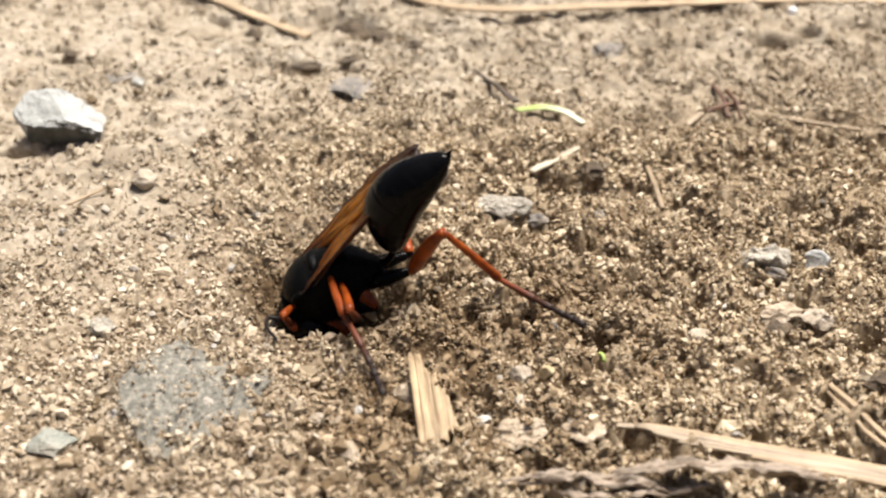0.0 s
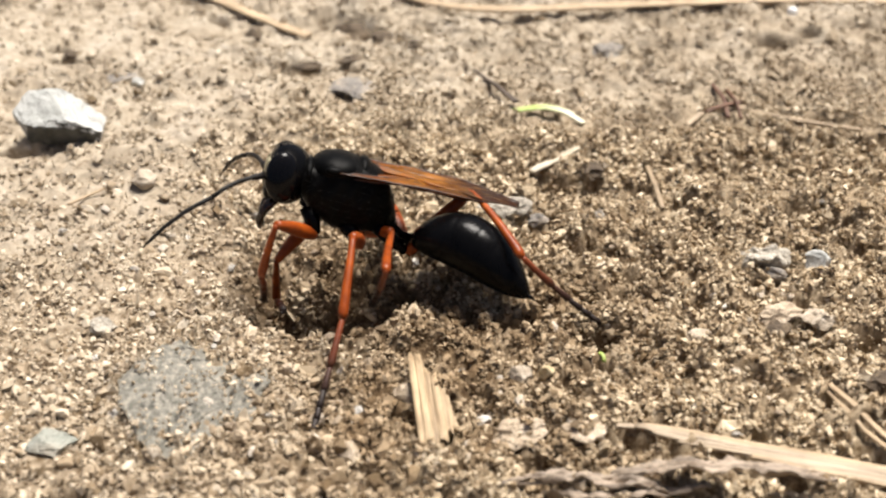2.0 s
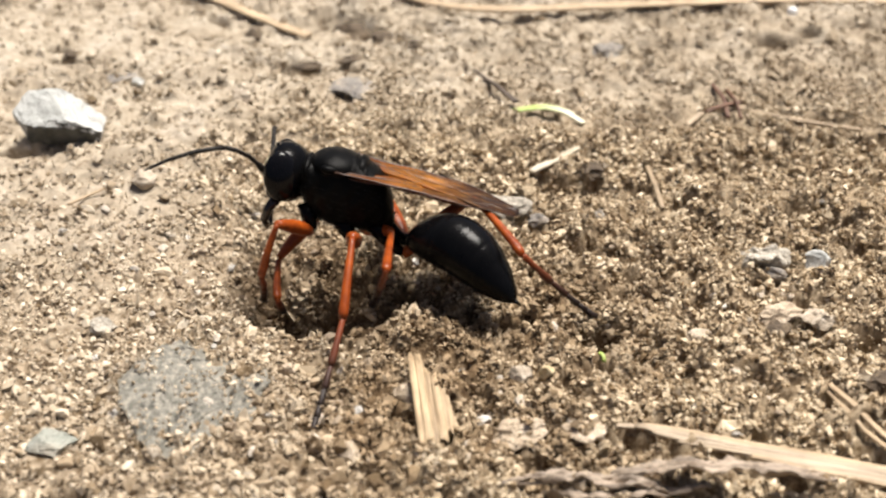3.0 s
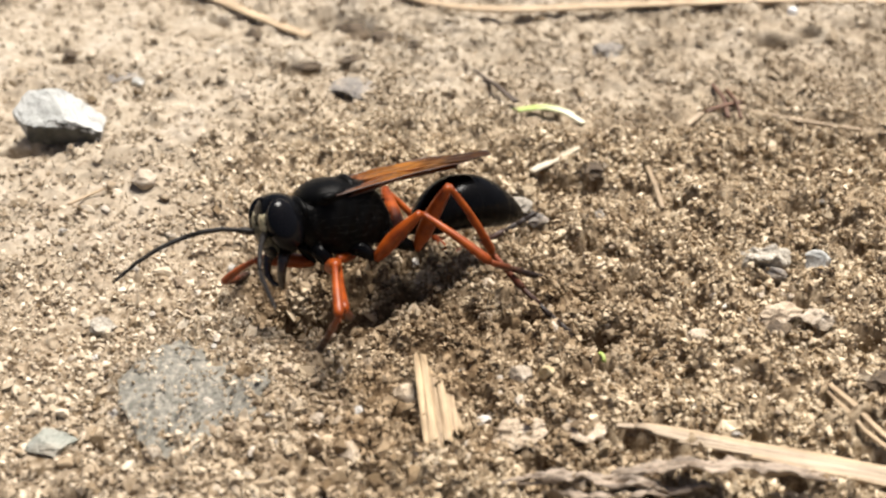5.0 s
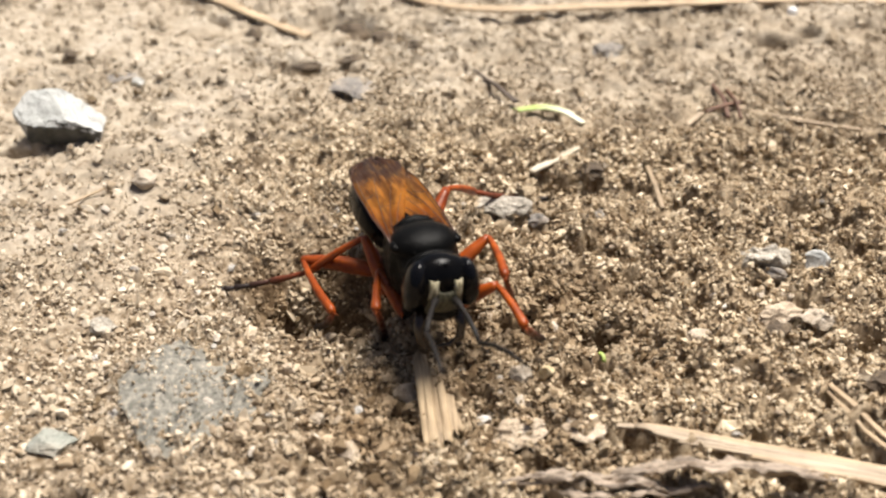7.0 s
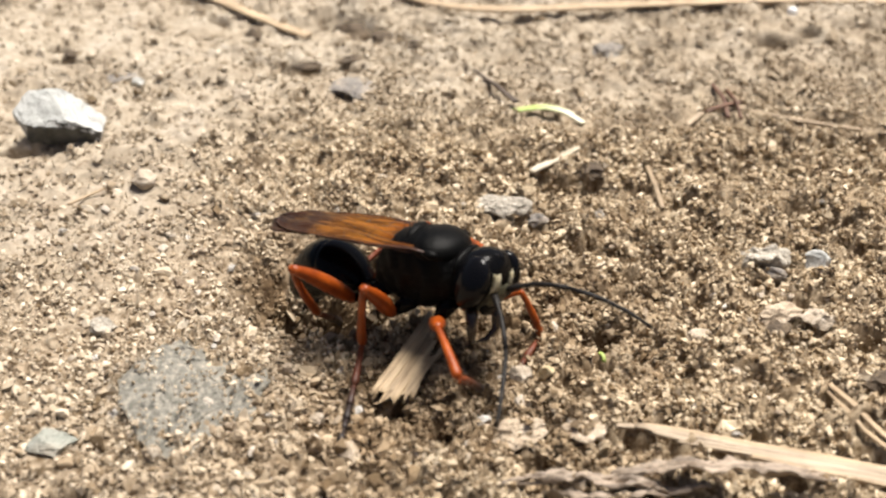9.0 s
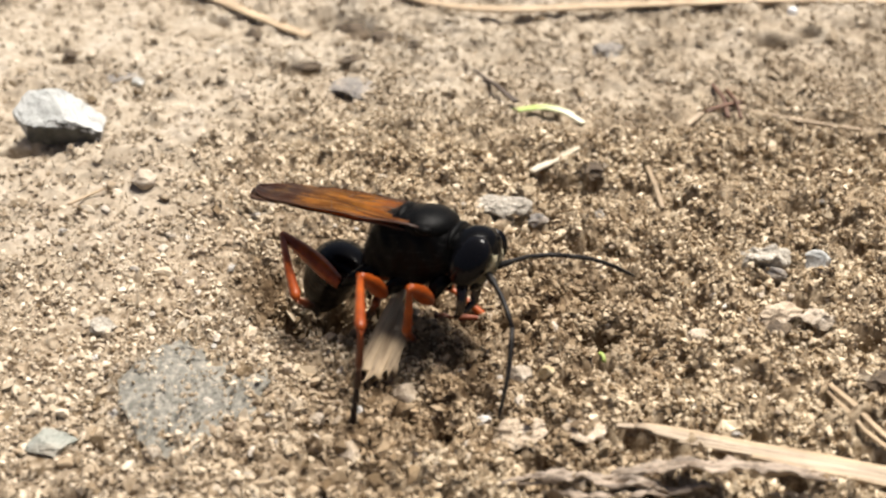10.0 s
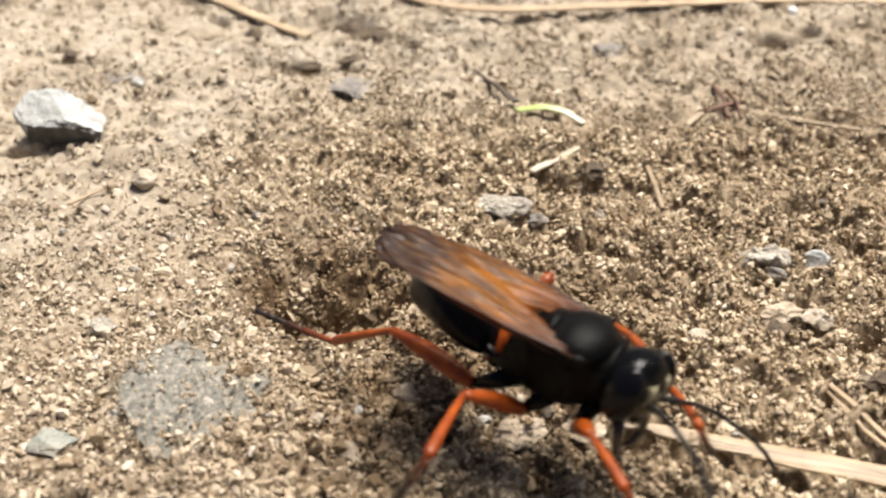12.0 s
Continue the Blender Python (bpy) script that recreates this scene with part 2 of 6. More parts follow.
def pebble_shape(seed, sx, sy, sz, rough=0.28, facets=7, level=3, planes=()):
    """A broken stone: a ball cut by random flat faces, then roughened."""
    rng = random.Random(seed)
    verts, faces = ball(1, 1, 1, level)
    cuts = []
    for _ in range(facets):
        d = Vector((rng.gauss(0, 1), rng.gauss(0, 1), rng.gauss(0, 1))).normalized()
        cuts.append((d, rng.uniform(0.48, 0.8)))
    cuts = [(Vector(p[:3]).normalized(), p[3]) for p in planes] or cuts
    off = Vector((rng.uniform(-50, 50), rng.uniform(-50, 50), rng.uniform(-50, 50)))
    out = []
    for p in verts:
        v = Vector(p)
        for d, c in cuts:
            k = v.dot(d)
            if k > c:
                v -= d * (k - c) * 0.97
        v *= 1 + rough * noise.noise(v * 1.6 + off) + rough * 0.45 * noise.noise(v * 4.5 + off)
        out.append((v.x * sx, v.y * sy, v.z * sz))
    return out, faces


def strip(points, width, thick, seed, n=10, ragged=0.25, square=0.6):
    """A split length of stem or wood: ridged cross-section along points, with ragged ends."""
    rng = random.Random(seed)
    pts = [Vector(p) for p in points]
    ridge = [rng.uniform(0.75, 1.15) for _ in range(n)]
    ends = [rng.uniform(0, 1) for _ in range(n)]
    verts, faces = [], []
    m = len(pts)
    for i, p in enumerate(pts):
        d = (pts[min(i + 1, m - 1)] - pts[max(i - 1, 0)]).normalized()
        side = d.cross(Vector((0, 0, 1))).normalized()
        up = side.cross(d)
        w = width(i / (m - 1)) if callable(width) else width
        for k in range(n):
            a = 2 * math.pi * k / n
            c, s = math.cos(a), math.sin(a)
            c = math.copysign(abs(c) ** square, c)
            s = math.copysign(abs(s) ** square, s)
            q = p + side * (c * w / 2) + up * (s * thick / 2 * ridge[k])
            if i in (0, m - 1):
                q += d * (ends[k] - 0.5) * ragged * (w + 1.0) * (1 if i else -1)
            q += (side * rng.uniform(-1, 1) + up * rng.uniform(-1, 1)) * 0.03 * w
            verts.append(q)
    for i in range(m - 1):
        for k in range(n):
            a, b = i * n + k, i * n + (k + 1) % n
            faces.append((a, b, b + n, a + n))
    faces.append(tuple(reversed(range(n))))
    faces.append(tuple(range((m - 1) * n, m * n)))
    return verts, faces


# ---- ground ----
def lattice(ix, iy, seed):
    h = (ix.astype(np.int64) * 374761393 + iy.astype(np.int64) * 668265263 + seed * 974711) & 0xFFFFFFFF
    h = ((h ^ (h >> 13)) * 1274126177) & 0xFFFFFFFF
    return ((h ^ (h >> 16)) & 0xFFFFFF) / float(0xFFFFFF)


def vnoise(x, y, seed):
    x, y = np.asarray(x, float), np.asarray(y, float)
    ix, iy = np.floor(x), np.floor(y)
    fx, fy = x - ix, y - iy
    fx, fy = fx * fx * (3 - 2 * fx), fy * fy * (3 - 2 * fy)
    a, b = lattice(ix, iy, seed), lattice(ix + 1, iy, seed)
    c, d = lattice(ix, iy + 1, seed), lattice(ix + 1, iy + 1, seed)
    return (a * (1 - fx) + b * fx) * (1 - fy) + (c * (1 - fx) + d * fx) * fy - 0.5


def bump_at(x, y, cx, cy, rx, ry, power=2.0):
    r = np.sqrt(((x - cx) / rx) ** 2 + ((y - cy) / ry) ** 2)
    return np.exp(-r ** power)


PIT = (-11.6, -6.4)  # the mouth of the burrow


def spoil(x, y):
    """How freshly dug the soil is: crumbly and coarse right of the burrow, packed on the other side."""
    s = 1 / (1 + np.exp(-(x + 12 + 0.25 * (y + 5)) / 4.0)) * np.exp(-(np.maximum(0, y - 14) / 12) ** 2)
    return s


def damp_dark_at(x, y):
    # Damp dug soil in and beside the burrow pit.
    w = 0.5 * bump_at(x, y, PIT[0] - 2.6, PIT[1] + 3.6, 4.8, 4.4, 3) + 1.1 * bump_at(x, y, PIT[0] + 1.6, PIT[1] + 2.8, 8.2, 8.2, 3) + 0.75 * bump_at(x, y, 1.5, -12, 7, 5.0, 2) + 0.5 * bump_at(x, y, 9, -7, 11, 8, 2)
    # Dug soil's tone, then four broad patches that are simply darker.
    w = w + 0.42 * spoil(x, y) * bump_at(x, y, 15, -5, 36, 25, 3) + 0.45 * bump_at(x, y, 3, -25, 16, 8, 3) + 0.3 * bump_at(x, y, -14, -27, 24, 9, 4) + 0.3 * bump_at(x, y, 38, 34, 26, 22, 3) + 0.4 * bump_at(x, y, -6, -20, 9, 8, 3)
    return np.clip(w * (0.75 + 0.9 * vnoise(x / 2.3, y / 2.3, 31) + 0.5 * vnoise(x / 0.9, y / 0.9, 32)), 0, 1)


def crust_at(x, y):
    """Where the ground is packed and smooth: behind the dug soil and on its far side from the spoil."""
    wob = 7 * vnoise(x / 11, y / 11, 81) + 4 * vnoise(x / 4, y / 4, 82)
    back = np.clip((y + wob - 15 - 0.22 * np.maximum(x, 0)) / 16, 0, 1)
    side = np.clip((-x + wob - 21) / 9, 0, 1) * np.clip((y + 10 + wob) / 12, 0, 1)
    return np.minimum(1, back + 0.8 * side)


# dark little crevices in the ground: place and half length
CREVICES = [(-28.3, 50.1, 1.1), (-22.6, 43.9, 1.3), (-46.5, 41.7, 0.9), (-43.5, 38.5, 1.3), (-38.4, 44.2, 0.6), (-16.7, 36.6, 2.0), (-11.1, 36.1, 1.5), (-4.8, 44.8, 0.9),
            (0.9, 43.5, 0.6), (-2.0, 41.0, 0.9), (-0.9, 32.0, 1.2), (-18.4, 23.0, 1.1), (-44.8, 17.8, 1.9), (39.5, 42.6, 1.6), (44.3, 43.9, 1.1), (24.9, 29.0, 1.1),
            (35.3, 23.6, 1.3), (40.4, 21.8, 0.8), (45.4, 20.6, 1.5), (-3.8, 21.4, 1.2), (33.8, 0.7, 1.2), (18.8, -0.4, 1.3), (27.7, -12.3, 1.2), (35.8, -13.1, 1.3),
            (12.8, -12.0, 1.9), (22.0, -7.1, 0.8), (5.6, -26.6, 0.8), (7.6, -28.6, 1.0), (-27.1, -30.6, 1.1), (13.8, 11.3, 1.4), (19.1, 11.1, 1.1)]


def hollow_at(x, y):
    """Gaps between the clods of the dug soil."""
    return np.clip(2.6 * (vnoise(x / 3.4 + 5, y / 2.6, 8) + 0.55 * vnoise(x / 1.3, y / 1.0, 9)) - 0.55, 0, 1)


def height(x, y):
    x, y = np.asarray(x, float), np.asarray(y, float)
    near = 1 / (1 + (np.hypot(x, y) / 400.0) ** 2)
    s = spoil(x, y)
    z = 1.6 * vnoise(x / 23, y / 23, 1) + 0.9 * vnoise(x / 9 + 3, y / 9, 2)
    s = s * (1 - 0.8 * crust_at(x, y))
    z = z + (0.5 + 1.7 * s) * vnoise(x / 3.1, y / 3.1, 3) + (0.3 + 1.2 * s) * vnoise(x / 1.25, y / 1.25, 4) + (0.2 + 0.7 * s) * vnoise(x / 0.62, y / 0.62, 5)
    z = z - (0.5 + 2.6 * s) * np.maximum(0, vnoise(x / 2.2, y / 1.8, 6) + vnoise(x / 0.9, y / 0.8, 7) - 0.2)
    z = z - 3.0 * s * hollow_at(x, y)
    calm = crust_at(x, y)
    edge = vnoise(x / 6.5, y / 5.0, 71) + 0.6 * vnoise(x / 2.6, y / 2.2, 72) + 0.25 * vnoise(x / 1.1, y / 1.0, 73)
    z = z + np.minimum(calm, 1) * (0.75 / (1 + np.exp(-edge * 22)) + 0.5 / (1 + np.exp(-(edge - 0.3) * 26)) + 0.55 * vnoise(x / 1.7, y / 1.4, 74) + 0.4 * vnoise(x / 0.8, y / 0.7, 75))
    bare = bump_at(x, y, -44, 45, 16, 8, 3) + 0.7 * bump_at(x, y, 40, 37, 12, 5, 3)
    z = z * (1 - 0.7 * np.minimum(1, bare)) * near
    z = z - 7.5 * bump_at(x, y, PIT[0], PIT[1] - 0.8, 6.3, 4.3, 3.6) - 1.8 * bump_at(x, y, PIT[0] + 1.4, PIT[1] + 2.6, 8.5, 7.0, 2.4)
    z = z - 2.8 * bump_at(x, y, PIT[0] - 2.6, PIT[1] + 3.6, 4.2, 3.8, 3)
    z = z + 0.9 * bump_at(x, y, 0, -13, 6, 4, 2) + 0.7 * bump_at(x, y, -18, -10, 5, 5, 2)
    z = z + 1.5 * bump_at(x, y, PIT[0] - 1.0, PIT[1] - 5.0, 7.5, 1.9, 2)
    for cx, cy, r in CREVICES:
        z = z - 2.4 * r * bump_at(x + 0.5 * vnoise(x / 1.2, y / 1.2, 76), y + 0.5 * vnoise(x / 1.2, y / 1.2, 77), cx, cy, r * 1.15, max(0.75, 0.7 * r), 3.5)
    for cx, cy, r, d in ((-43, -3.5, 2.5, 1.6), (-12, 51, 3, 2.2), (-9, 46.5, 2.2, 2.0), (24, -27.5, 3.0, 1.2), (30, -28, 2.4, 1.4)):
        z = z - 1.7 * d * bump_at(x, y, cx, cy, r * 1.25, r, 3.5)
    return z


def build_ground():
    def axis(lo, hi, step):
        mid = np.arange(lo, hi + step / 2, step)
        grow = [0.5]
        while grow[-1] < 400000:
            grow.append(grow[-1] * 1.35 + step)
        g = np.array(grow)
        return np.concatenate((lo - g[::-1], mid, hi + g))
    xs, ys = axis(-64, 64, 0.3), axis(-38, 66, 0.3)
    X, Y = np.meshgrid(xs, ys)
    Z = height(X, Y)
    nx, ny = len(xs), len(ys)
    co = np.stack((X, Y, Z), -1).reshape(-1, 3) * MM
    i = (np.arange(ny - 1)[:, None] * nx + np.arange(nx - 1)[None, :]).reshape(-1)
    quads = np.stack((i, i + 1, i + 1 + nx, i + nx), -1)
    me = bpy.data.meshes.new("ground")
    me.vertices.add(len(co))
    me.vertices.foreach_set("co", co.reshape(-1))
    me.loops.add(quads.size)
    me.loops.foreach_set("vertex_index", quads.reshape(-1).astype(np.int32))
    me.polygons.add(len(quads))
    me.polygons.foreach_set("loop_start", (np.arange(len(quads)) * 4).astype(np.int32))
    me.update(calc_edges=True)
    # Holds the damp soil and the patches that are only darker.
    a = me.attributes.new("damp", "FLOAT", "POINT")
    a.data.foreach_set("value", damp_dark_at(X, Y).reshape(-1).astype(np.float32))
    a = me.attributes.new("sand", "FLOAT", "POINT")
    a.data.foreach_set("value", (1 - spoil(X, Y)).reshape(-1).astype(np.float32))
    a = me.attributes.new("crust", "FLOAT", "POINT")
    a.data.foreach_set("value", crust_at(X, Y).reshape(-1).astype(np.float32))
    me.materials.append(SOIL)
    me.shade_smooth()
    return tagged(new("ground", me), "dry tan sandy soil with a damp burrow pit", "ground", kind="structure")


ground = build_ground()


CLEAR = []  # discs (x, y, radius) under things that lie on top of the loose soil


def scatter_grains(name, label, count, lo, hi, seed, keep, sink=0.25, level=1, lift=0.0, clump=0, spread=0.0, under=None):
    """Loose soil grains lying on the ground, in one mesh."""
    rng = np.random.default_rng(seed)
    bm = bmesh.new()
    bmesh.ops.create_icosphere(bm, subdivisions=max(level, 1), radius=1.0)
    bv = np.array([v.co[:] for v in bm.verts])
    bf = np.array([[v.index for v in f.verts] for f in bm.faces])
    bm.free()
    if level == 0:
        bv = np.array([(1, 0, 0), (-1, 0, 0), (0, 1, 0), (0, -1, 0), (0, 0, 1), (0, 0, -1)], float)
        bf = np.array([(0, 2, 4), (2, 1, 4), (1, 3, 4), (3, 0, 4), (2, 0, 5), (1, 2, 5), (3, 1, 5), (0, 3, 5)])
    x = rng.uniform(-62, 62, count)
    y = rng.uniform(-36, 64, count)
    reach = (91.75 + y) * 0.42 + 6
    ok = (np.abs(x) < reach) & (rng.random(count) < keep(x, y))
    x, y = x[ok], y[ok]
    raise_by = np.zeros(len(x))
    if clump:
        wide = np.repeat(spread * (0.4 + 1.1 * rng.random(len(x)) ** 2), clump)
        x, y = np.repeat(x, clump), np.repeat(y, clump)
        a, d = rng.uniform(0, 2 * math.pi, len(x)), np.sqrt(rng.random(len(x)))
        x, y = x + wide * d * np.cos(a), y + wide * d * np.sin(a)
        raise_by = wide * np.sqrt(1 - d * d) * rng.uniform(0.1, 0.95, len(x))
    if under is None:
        free = np.ones(len(x), bool)
        for cx, cy, cr in CLEAR:
            free &= (x - cx) ** 2 + (y - cy) ** 2 > cr * cr
        x, y, raise_by = x[free], y[free], raise_by[free]
    m = len(x)
    r = lo + (hi - lo) * rng.random(m) ** 2.6
    z = (under or height)(x, y) + r * (0.55 - sink) + lift * rng.random(m) ** 3 + raise_by
    q = rng.normal(size=(m, 4))
    q /= np.linalg.norm(q, axis=1)[:, None]
    w, a, b, c = q.T
    rot = np.stack((1 - 2 * (b * b + c * c), 2 * (a * b - c * w), 2 * (a * c + b * w), 2 * (a * b + c * w), 1 - 2 * (a * a + c * c), 2 * (b * c - a * w),
                    2 * (a * c - b * w), 2 * (b * c + a * w), 1 - 2 * (a * a + b * b)), -1).reshape(m, 3, 3)
    shape = bv[None] * (1 + 1.0 * (rng.random((m, len(bv), 1)) - 0.5)) * (0.45 + 0.95 * rng.random((m, 1, 3))) + 0.5 * (rng.random((m, len(bv), 3)) - 0.5)
    v = np.einsum("mij,mkj->mki", rot, shape) * r[:, None, None] + np.stack((x, y, z), -1)[:, None]
    f = (bf[None] + (np.arange(m) * len(bv))[:, None, None]).reshape(-1, 3)
    me = bpy.data.meshes.new(name)
    me.vertices.add(m * len(bv))
    me.vertices.foreach_set("co", (v * MM).reshape(-1))
    me.loops.add(f.size)
    me.loops.foreach_set("vertex_index", f.reshape(-1).astype(np.int32))
    me.polygons.add(len(f))
    me.polygons.foreach_set("loop_start", (np.arange(len(f)) * 3).astype(np.int32))
    me.update(calc_edges=True)
    at = me.attributes.new("damp", "FLOAT", "POINT")
    at.data.foreach_set("value", np.repeat(damp_dark_at(x, y) * 0.85, len(bv)).astype(np.float32))
    at = me.attributes.new("sand", "FLOAT", "POINT")
    at.data.foreach_set("value", np.repeat(1 - spoil(x, y), len(bv)).astype(np.float32))
    at = me.attributes.new("crust", "FLOAT", "POINT")
    at.data.foreach_set("value", np.repeat(crust_at(x, y) * 0.9, len(bv)).astype(np.float32))
    me.materials.append(GRAIN)
    me.shade_flat()
    return tagged(new(name, me), label, "soil", kind="stuff")


def slab(x, y):
    """The ground with the dusty top of the buried stone."""
    r = np.sqrt(((x + 20.0) / 7.9) ** 2 + ((y + 20.2) / 8.1) ** 2)
    return height(x, y) + 1.25 * np.sqrt(np.clip(1 - r ** 3, 0, 1)) + 0.1


def on_slab(x, y):
    r = np.sqrt(((x + 20.0) / 7.9) ** 2 + ((y + 20.2) / 8.1) ** 2)
    n = vnoise(x / 3.4, y / 3.4, 51) + 0.8 * vnoise(x / 1.1, y / 1.1, 52)
    return 0.8 * (r < 1.25) * np.clip(0.30 + 1.7 * n + 1.8 * np.clip(r - 0.5, 0, 1), 0.12, 1)


def patchy(x, y):
    """Loose grains gather in patches and leave bare crust between."""
    calm = crust_at(x, y) + 1.2 * bump_at(x, y, -44, 45, 16, 8, 3)
    # Hollows get fewer pale grains, so the darkened sheet shows there as shade.
    return np.clip(0.95 - 0.6 * calm + 1.3 * (vnoise(x / 4.0, y / 4.0, 61) + 0.7 * vnoise(x / 1.5, y / 1.5, 62)), 0.10, 1) * (1 - 0.75 * spoil(x, y) * (1 - crust_at(x, y)) * hollow_at(x, y))


def z_at(x, y):
    return float(height(np.array([x]), np.array([y]))[0])


# ---- stones ----
def stone(name, label, material, x, y, sx, sy, sz, seed, sink=0.35, turn=0.0, tilt=0.0, facets=7, rough=0.22, level=3, planes=()):
    ob = mesh_object(name, *pebble_shape(seed, sx / 2, sy / 2, sz / 2, rough, facets, level, planes), material, smooth=False)
    ob.matrix_world = pose(x * MM, y * MM, (z_at(x, y) + sz * (0.5 - sink)) * MM, tilt, 0, turn)
    if sink < 0.5:
        CLEAR.append((x, y - 0.15 * sy, 0.45 * min(sx, sy)))
        CLEAR.append((x, y - 0.55 * sy, 0.3 * min(sx, sy)))
    return tagged(ob, label, "stone", "stones on the soil")


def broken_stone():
    """A peaked block: pale slopes above, a steep overhanging face below, its shade painted dark."""
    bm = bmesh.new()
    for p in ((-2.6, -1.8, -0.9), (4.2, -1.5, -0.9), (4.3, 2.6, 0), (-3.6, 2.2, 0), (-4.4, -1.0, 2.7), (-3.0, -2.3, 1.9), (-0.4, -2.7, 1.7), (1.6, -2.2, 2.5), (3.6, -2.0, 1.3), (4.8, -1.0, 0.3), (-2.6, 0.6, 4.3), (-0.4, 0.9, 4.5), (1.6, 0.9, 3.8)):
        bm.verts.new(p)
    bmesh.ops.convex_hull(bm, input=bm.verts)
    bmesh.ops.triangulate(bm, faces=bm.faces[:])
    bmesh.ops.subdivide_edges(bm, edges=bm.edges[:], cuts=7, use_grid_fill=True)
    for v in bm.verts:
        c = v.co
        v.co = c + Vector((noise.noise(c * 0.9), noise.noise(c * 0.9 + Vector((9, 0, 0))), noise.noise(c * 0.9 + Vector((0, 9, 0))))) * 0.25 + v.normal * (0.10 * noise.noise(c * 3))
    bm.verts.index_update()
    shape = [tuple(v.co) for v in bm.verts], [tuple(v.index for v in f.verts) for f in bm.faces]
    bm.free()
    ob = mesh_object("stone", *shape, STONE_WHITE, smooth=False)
    ob.data.materials.append(STONE_SHADE)
    # Low front faces take the dark material: the overhang's shade as colour.
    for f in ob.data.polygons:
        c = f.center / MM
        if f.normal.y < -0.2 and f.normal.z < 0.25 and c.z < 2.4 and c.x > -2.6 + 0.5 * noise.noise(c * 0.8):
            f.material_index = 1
    ob.matrix_world = pose(-40.6 * MM, 21.3 * MM, (z_at(-40.6, 21.3) + 0.5) * MM)
    return tagged(ob, "angular white stone, its lower face painted dark grey as shade", "stone", "stones on the soil")


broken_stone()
stone("embedded_stone", "flat grey-green stone half buried in sandy soil", STONE_DUSTY, -20.0, -20.2, 16.6, 16.6, 2.8, 12, 0.62, 25, 0, 14, 0.32, 4)
stone("stone", "smooth flat green-grey pebble lying on sand", STONE_GREEN, -29.6, -25.2, 4.8, 2.8, 1.3, 13, 0.3, -12, 0, 7, 0.15, 4)
stone("stone", "small pale rounded pebble on the soil", STONE_PALE, -29.7, 11.3, 2.7, 2.6, 2.3, 14, 0.25)
stone("stone", "tiny pale pebble at the burrow's edge", STONE_PALE, -17.9, -9.4, 1.3, 1.2, 1.0, 15, 0.2)
stone("stone", "small flat whitish pebble on the soil", STONE_CHALK, -28.7, -10.9, 2.6, 2.3, 1.6, 16, 0.3, -35, 0, 5, 0.3)
stone("stone", "small pinkish white pebble on the soil", STONE_PALE, -22.1, 27.4, 2.8, 2.6, 1.8, 17, 0.3)
stone("stone", "dark blue-grey flat stone chip in the soil", STONE_BLUE, -36.9, 35.2, 4.6, 4.0, 1.6, 18, 0.62)
stone("stone", "small white quartz chip on the soil", STONE_WHITE, -34.8, 33.0, 1.5, 1.3, 1.4, 19, 0.2)
stone("stone", "flat blue-grey stone sunk in the soil", STONE_BLUE, -9.1, 30.4, 6.4, 5.0, 1.6, 20, 0.62, 0, 0, 9, 0.35, 4)
stone("stone", "rough crumbly whitish stone on the soil", STONE_CHALK, 5.6, 7.3, 5.4, 3.6, 2.9, 21, 0.25, -14, 10, 12, 0.4, 4)
stone("stone", "dark grey angular chip against a whitish stone", STONE_BLUE, 9.0, 6.3, 2.6, 2.0, 1.7, 63, 0.2, 15, 0, 8, 0.3, 3)
stone("stone", "tan lump of packed soil over a dark crevice", STONE_TAN, -49.2, 21.0, 5.0, 4.0, 3.0, 64, 0.2, 10, 0, 9, 0.35, 3)
stone("stone", "tan lump of packed soil over a dark crevice", STONE_TAN, -43.0, -0.4, 4.2, 3.0, 2.2, 65, 0.2, -10, 0, 9, 0.35, 3)
stone("stone", "rough pale grey-tan stone standing up from crumbly soil", STONE_CHALK, 29.2, -1.6, 4.6, 3.4, 5.0, 22, 0.26, 0, 0, 12, 0.6, 4)
stone("stone", "dark grey stone chip under a tan stone", STONE_BLUE, 29.6, -3.6, 3.4, 2.0, 1.5, 66, 0.3, -15, 0, 8, 0.3, 3)
stone("stone", "flat brown stone at the soil surface", STONE_TAN, 20.6, -30.8, 4.6, 2.6, 1.6, 67, 0.45, 8, 0, 9, 0.35, 3)
stone("stone", "small bright white pebble beside a grey stone", STONE_WHITE, 33.9, -2.4, 2.9, 2.1, 2.2, 23, 0.0, -20)
stone("stone", "tan lumpy stone on crumbly soil", STONE_TAN, 28.4, -9.9, 5.0, 3.0, 2.4, 24, 0.35, 10, 0, 12, 0.55, 4)
stone("stone", "tan lumpy stone on crumbly soil", STONE_PALE, 31.8, -10.6, 3.2, 2.6, 2.0, 25, 0.35, 0, 0, 12, 0.5, 4)
stone("stone", "small pale tan pebble on crumbly soil", STONE_PALE, 21.7, -12.2, 2.6, 2.4, 2.0, 26, 0.3, 40, 0, 6, 0.3)
kicked_pebble = stone("stone", "small pale pebble with a pointed side", STONE_PALE, 6.2, -17.9, 1.8, 1.5, 1.3, 27, 0.25)
stone("stone", "small yellowish translucent pebble", STONE_YELLOW, 8.3, -17.2, 1.4, 1.3, 1.2, 28, 0.25)
stone("stone", "rounded grey-tan pebble beside the wood splinter", STONE_TAN, -3.0, -18.9, 2.2, 1.9, 1.7, 29, 0.32)
stone("stone", "flat pale tan stone slab on the soil", STONE_TAN, 10.4, -23.9, 3.6, 2.4, 1.4, 30, 0.5, -8, 6, 11, 0.4, 4)
